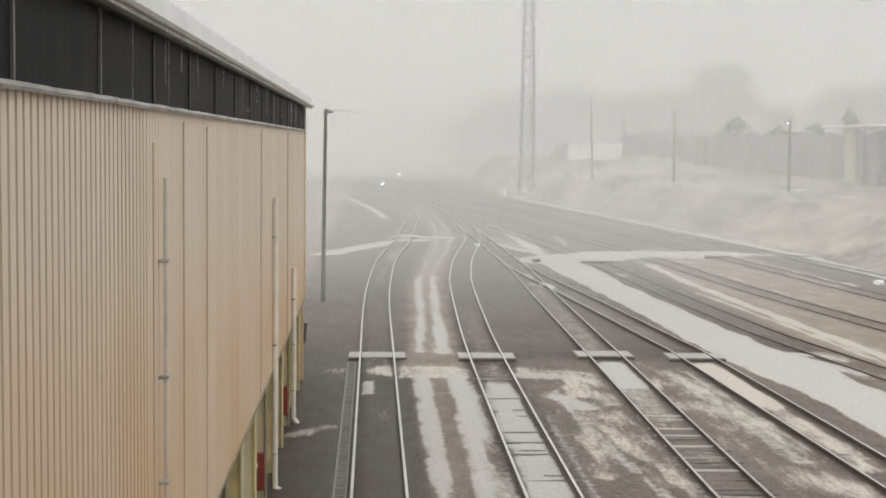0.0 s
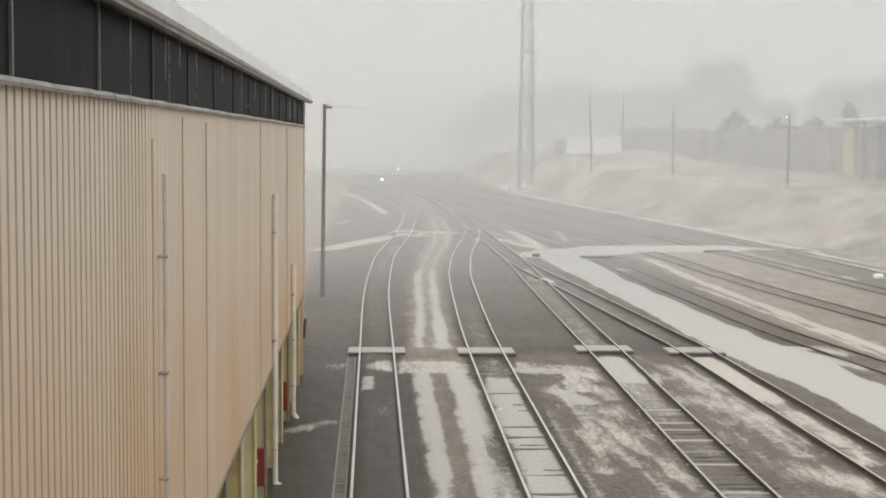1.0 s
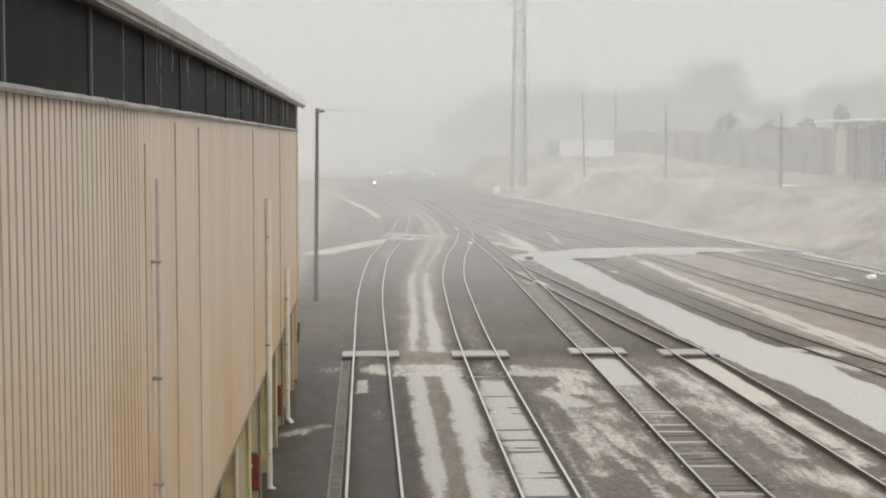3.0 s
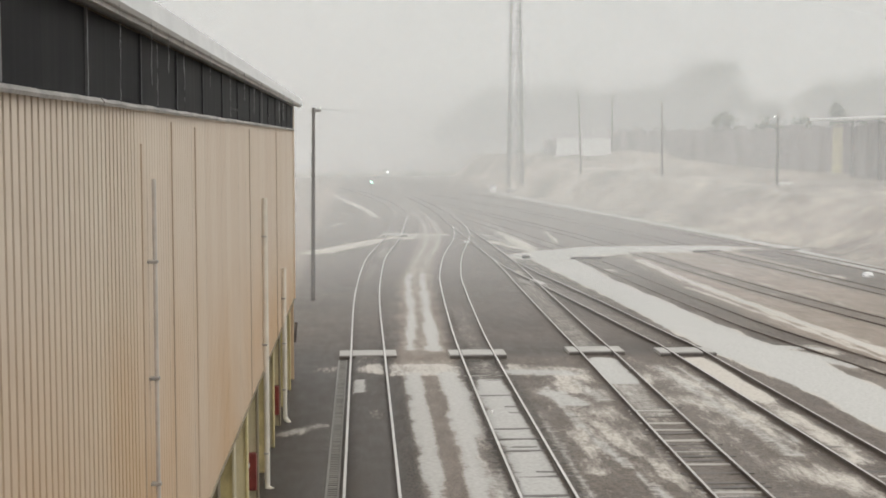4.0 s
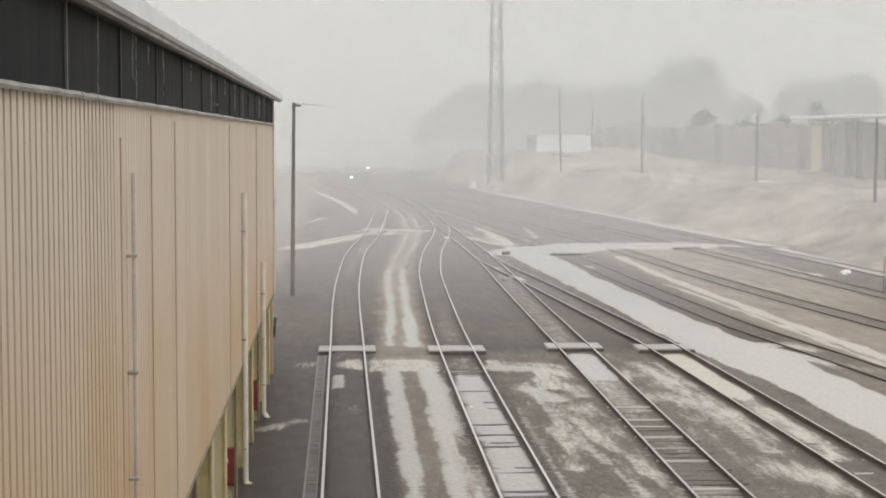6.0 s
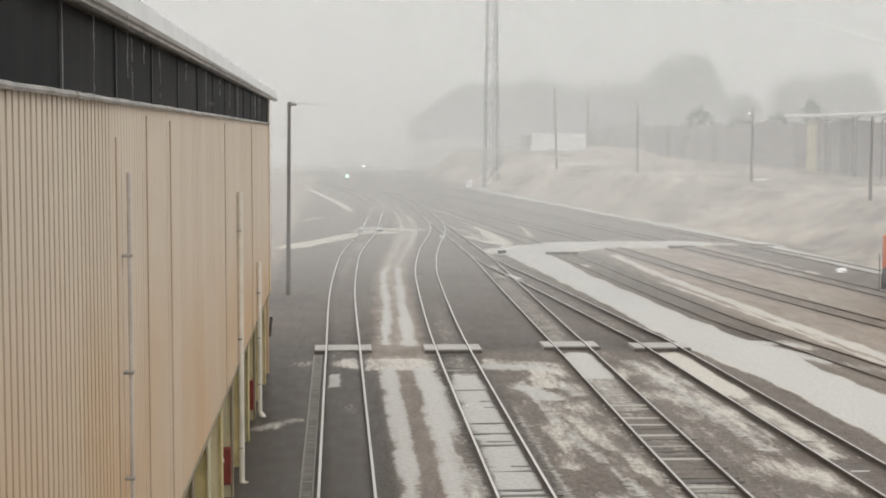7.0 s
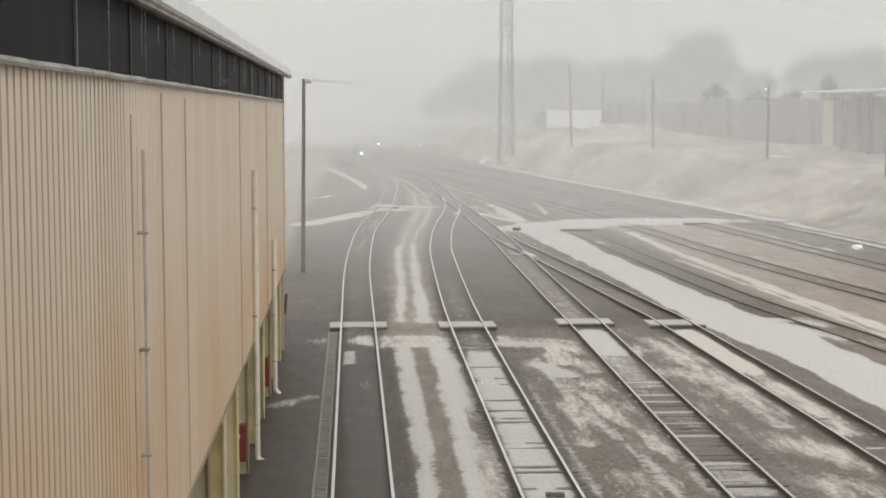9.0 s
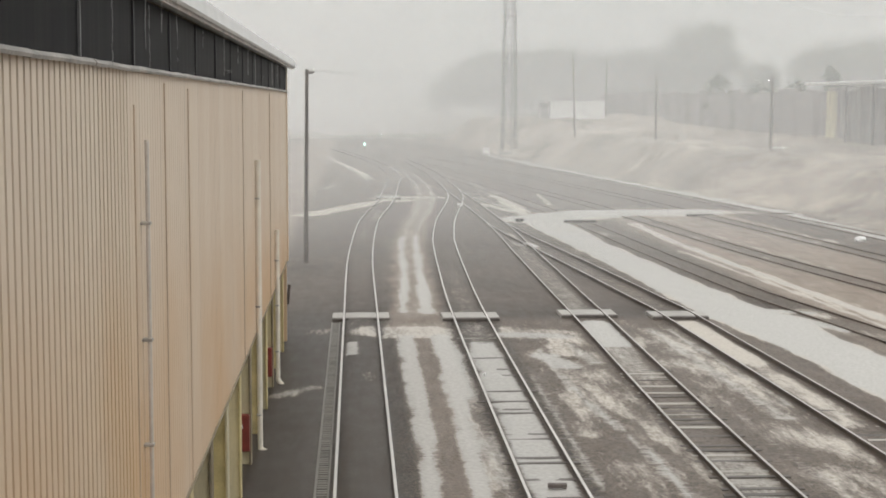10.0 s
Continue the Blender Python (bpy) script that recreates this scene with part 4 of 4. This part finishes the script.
# ---- trees ----
def tree_mesh(seed, height, spread, leaves):
    rng = random.Random(seed)
    trunk = bmesh.new()
    add_rod(trunk, (0, 0, -0.5), (0.2, 0, height * 0.55), height * 0.022, height * 0.01, 8)
    tips = []
    for k in range(9):
        a, up = k * 2.4 + rng.uniform(-0.4, 0.4), height * rng.uniform(0.25, 0.55)
        reach = spread * rng.uniform(0.45, 0.9)
        tip = Vector((math.cos(a) * reach, math.sin(a) * reach, up + height * rng.uniform(0.15, 0.38)))
        add_rod(trunk, (0, 0, up), tip, height * 0.009, height * 0.003, 6)
        tips.append(tip)
    tips += [Vector((rng.uniform(-1, 1), rng.uniform(-1, 1), height * 0.85)) for _ in range(3)]
    verts, faces = [], []
    clumps = []
    for k in range(46 + int(spread * 4)):
        a, b = rng.uniform(0, 6.28), math.asin(rng.uniform(-0.97, 1))
        reach = rng.uniform(0.55, 0.85)
        c = Vector((math.cos(a) * math.cos(b) * spread, math.sin(a) * math.cos(b) * spread, height * 0.55 + math.sin(b) * height * 0.46)) 
        c = Vector((c.x * reach, c.y * reach, height * 0.55 + (c.z - height * 0.55) * reach))
        clumps.append((c, spread * rng.uniform(0.22, 0.42)))
    for _ in range(leaves):
        c, r = rng.choice(clumps)
        p = c + Vector((rng.gauss(0, 0.5), rng.gauss(0, 0.5), rng.gauss(0, 0.42))) * r
        p.z = min(p.z, height * 1.03)
        u = Vector((rng.uniform(-1, 1), rng.uniform(-1, 1), rng.uniform(-1, 1))).normalized() * rng.uniform(0.3, 0.6)
        w = u.orthogonal().normalized() * rng.uniform(0.2, 0.4)
        i = len(verts)
        verts += [p - u, p + w, p + u, p - w]
        faces.append((i, i + 1, i + 2, i + 3))
    me = bpy.data.meshes.new("crown")
    me.from_pydata([tuple(v) for v in verts], [], faces)
    me.materials.append(LEAF)
    return trunk, me


def tree(x, y, height, spread, seed, leaves=3500):
    ob = thing("tree", "broad leafy tree, grey in the fog", "tree", (x, y, ground_height(x, y)), "trees behind the yard")
    trunk, crown = tree_mesh(seed, height, spread, leaves)
    part("trunk", trunk, BARK, ob)
    part("crown", crown, LEAF, ob)
    return ob


TREES = [(82.5, 345, 22.5, 10.0, 7000), (69, 349, 15.5, 6, 3500), (97, 350, 12, 6, 3000), (27.5, 345, 13, 6, 3500), (21, 350, 9.5, 4.5, 1200), (33, 348, 16, 7.5, 4000),
         (41, 352, 15.5, 7, 3500), (48.5, 356, 17, 7, 3500), (57, 350, 14, 7, 3500), (65, 352, 15, 7, 3500), (72, 356, 13, 7, 3000),
         (112, 348, 17, 9, 4500), (124, 352, 19, 9, 4500), (50, 345, 9, 6, 2500), (37, 340, 8, 6, 2500),
         (62.5, 250, 9.3, 2.4, 420), (67, 240, 8.0, 2.6, 420), (70.5, 232, 8.8, 2.4, 420), (74, 225, 9.8, 1.7, 420), (77, 218, 8.2, 2.4, 420)]
for i, (x, y, h, s, n) in enumerate(TREES):
    tree(x, y, h, s, 40 + i, n)


# ---- fog of the storm ----
GROUND_MIST = ((0.02, 0.85), (0.045, 1.0), (0.10, 0.45), (0.30, 0.4), (0.6, 0.2))
HIGH_FOG = ((0.035, 0.85), (0.10, 1.0), (0.30, 0.85), (0.6, 0.35))
FOG_AT = [(69, 0.10), (79, 0.12), (93, 0.20), (108, 0.17), (130, 0.16), (155, 0.14), (185, 0.11), (220, 0.09), (272, 0.15), (325, 0.57), (362, 0.55), (410, 0.6)]
fog_banks = []


def fog():
    for y, thick in FOG_AT:
        bm = bmesh.new()
        left = -240 - y
        vs = [bm.verts.new(p) for p in ((left, 0, -0.3), (380 + y, 0, -0.3), (380 + y, 0, 90), (left, 0, 90))]
        bm.faces.new(vs)
        ob = part("fog_bank", bm, fog_material(thick, *((1.22, 0.80) if y < 250 else (1.5, 0.55)), GROUND_MIST if y < 100 else HIGH_FOG))
        ob.location = (0, y, 0)
        fog_banks.append(ob)
        tagged(ob, "pale drifting fog of a hailstorm over the yard", "fog", "fog banks", "stuff")


fog()


# ---- water running off the eave: streams and falling drops ----
streams = []


def runoff():
    ob = thing("roof_runoff", "thin streams of meltwater falling from the roof edge", "water", (WX + 0.37, 0, 10.90), kind="stuff")
    rng = random.Random(4)
    for y, reach in ((14.7, 1.0), (17.0, 0.75), (17.3, 0.95), (18.4, 0.6), (20.0, 0.85), (23.5, 0.5), (27.0, 0.9), (30.2, 0.6), (33.0, 0.8), (35.5, 0.95), (43.0, 0.9), (45.5, 0.8), (51.0, 0.95)):
        bm = bmesh.new()
        for strand in range(2):
            p, sway = Vector((0, y + strand * 0.03, 0)), 0.0
            n = int(reach * (18 if strand == 0 else 10))
            for k in range(n):
                sway += rng.uniform(-0.010, 0.014)
                q = Vector((rng.uniform(-0.006, 0.006), y + (strand * 0.03 + sway) * y / 20, -(k + 1) * 0.055))
                w = (0.0044, 0.0030)[strand] * rng.uniform(0.3, 1.1) * y / 20
                if rng.random() < 0.93 - 0.25 * strand:
                    add_rod(bm, p, q, w, w * rng.uniform(0.4, 1.0), 5)
                p = q
        streams.append((part("stream", bm, WATER, ob), y))
    # where the water hits the sill it splashes
    for y, z in ((31.7, -0.75), (43.2, -0.69)):
        bm = bmesh.new()
        for k in range(14):
            a = Vector((-0.30 + rng.uniform(-0.04, 0.04), y + rng.uniform(-0.12, 0.12), z + rng.uniform(-0.02, 0.05)))
            add_rod(bm, a, a + Vector((rng.uniform(-0.01, 0.03), rng.uniform(-0.7, 0.1), rng.uniform(-0.01, 0.05))), 0.006, 0.002, 5)
        part("splash", bm, WATER, ob, "small white splash on the sill")
    return ob


runoff()


def falling_hail():
    """A tall curtain of small pale streaks that sinks through the view."""
    rng = np.random.default_rng(9)
    verts, faces = [], []
    for _ in range(320):
        y = rng.uniform(22, 60)
        x = rng.uniform(-2.1, 0.42 * y + 2)
        z = rng.uniform(-4, 112)
        ln, w = rng.uniform(0.05, 0.12), 0.0014
        i = len(verts)
        verts += [(x - w, y, z), (x + w, y, z), (x + w * 0.4 - 0.01, y, z + ln), (x - w - 0.01, y, z + ln)]
        faces.append((i, i + 1, i + 2, i + 3))
    me = bpy.data.meshes.new("falling_hail")
    me.from_pydata(verts, [], faces)
    me.materials.append(WATER)
    return tagged(new("falling_hail", me), "small pale streaks of falling hail and rain", "hail", kind="stuff")


hail_curtain = falling_hail()

# ---- slotted drain beside the first track ----
drain = thing("trench_drain", "slotted concrete trench drain set along the first track", "drain")
for x0, x1 in ((-1.05, -0.99), (-0.71, -0.66)):
    part("kerb", box(x0, x1, 30, 64.2, -0.22, -0.125, 0.01), DRAIN, drain)
part("channel", box(-0.985, -0.715, 30, 64.2, -0.25, -0.172), SLOT, drain, "dark wet channel floor")
bar = mesh_of("bar", box(-0.985, -0.715, -0.055, 0.055, -0.17, -0.130, 0.008), DRAIN)
for k in range(136):
    ob = part("bar", bar, None, drain)
    ob.location = (random.uniform(-0.006, 0.006), 31.5 + k * 0.24, random.uniform(-0.006, 0.004))

# ---- ties, the nearest of each track ----
tie = mesh_of("tie", box(-1.02, 1.12, -0.115, 0.115, -0.18, 0.0, 0.012), TIE)
pale_tie = mesh_of("tie", box(-0.9, 0.78, -0.115, 0.115, -0.18, 0.0, 0.012), TIE_PALE)
for key, y_end, gone in (("b", 60, 0.62), ("c", 52.5, 0.08), ("d", 56, 0.55)):
    line = curve_points(TRACKS[key], 0.585)
    for p, q in zip(line, line[1:]):
        if p.y < 30 or p.y > y_end or random.random() < gone:
            continue
        ob = part("tie", pale_tie if math.sin(p.y * 3.7) + random.uniform(-0.6, 0.6) > (0.1 if key == "c" else 0.8) else tie, None, tracks[key])
        ang = math.degrees(math.atan2(q.y - p.y, q.x - p.x)) - 90
        deep = {"b": -0.158, "c": -0.146, "d": -0.172}[key] - 0.012 * (p.y > 47) + random.uniform(-0.014, 0.012)
        ob.matrix_basis = pose(p.x + random.uniform(-0.08, 0.08), p.y, deep, random.uniform(-3.5, 3.5), random.uniform(-0.4, 0.4), ang + random.uniform(-1.2, 1.2))


# ---- what moves ----
def motions():
    # the wind carries the fog off to the left, so that the distance clears
    for ob in fog_banks:
        y = ob.location.y
        walk(ob, [(0.0, pose(42, y, 0)), (5.0, pose(8, y, 0)), (10.0, pose(-28, y, 0))])
    rng = random.Random(12)
    for ob, y in streams:
        walk(ob, [(k * 0.25, pose(rng.uniform(-0.01, 0.01), rng.uniform(-0.035, 0.035) * y / 20, rng.uniform(-0.05, 0.0))) for k in range(41)])
    walk(hail_curtain, [(0.0, pose(0, 0, 0)), (10.0, pose(-4, 0, -90))])


motions()
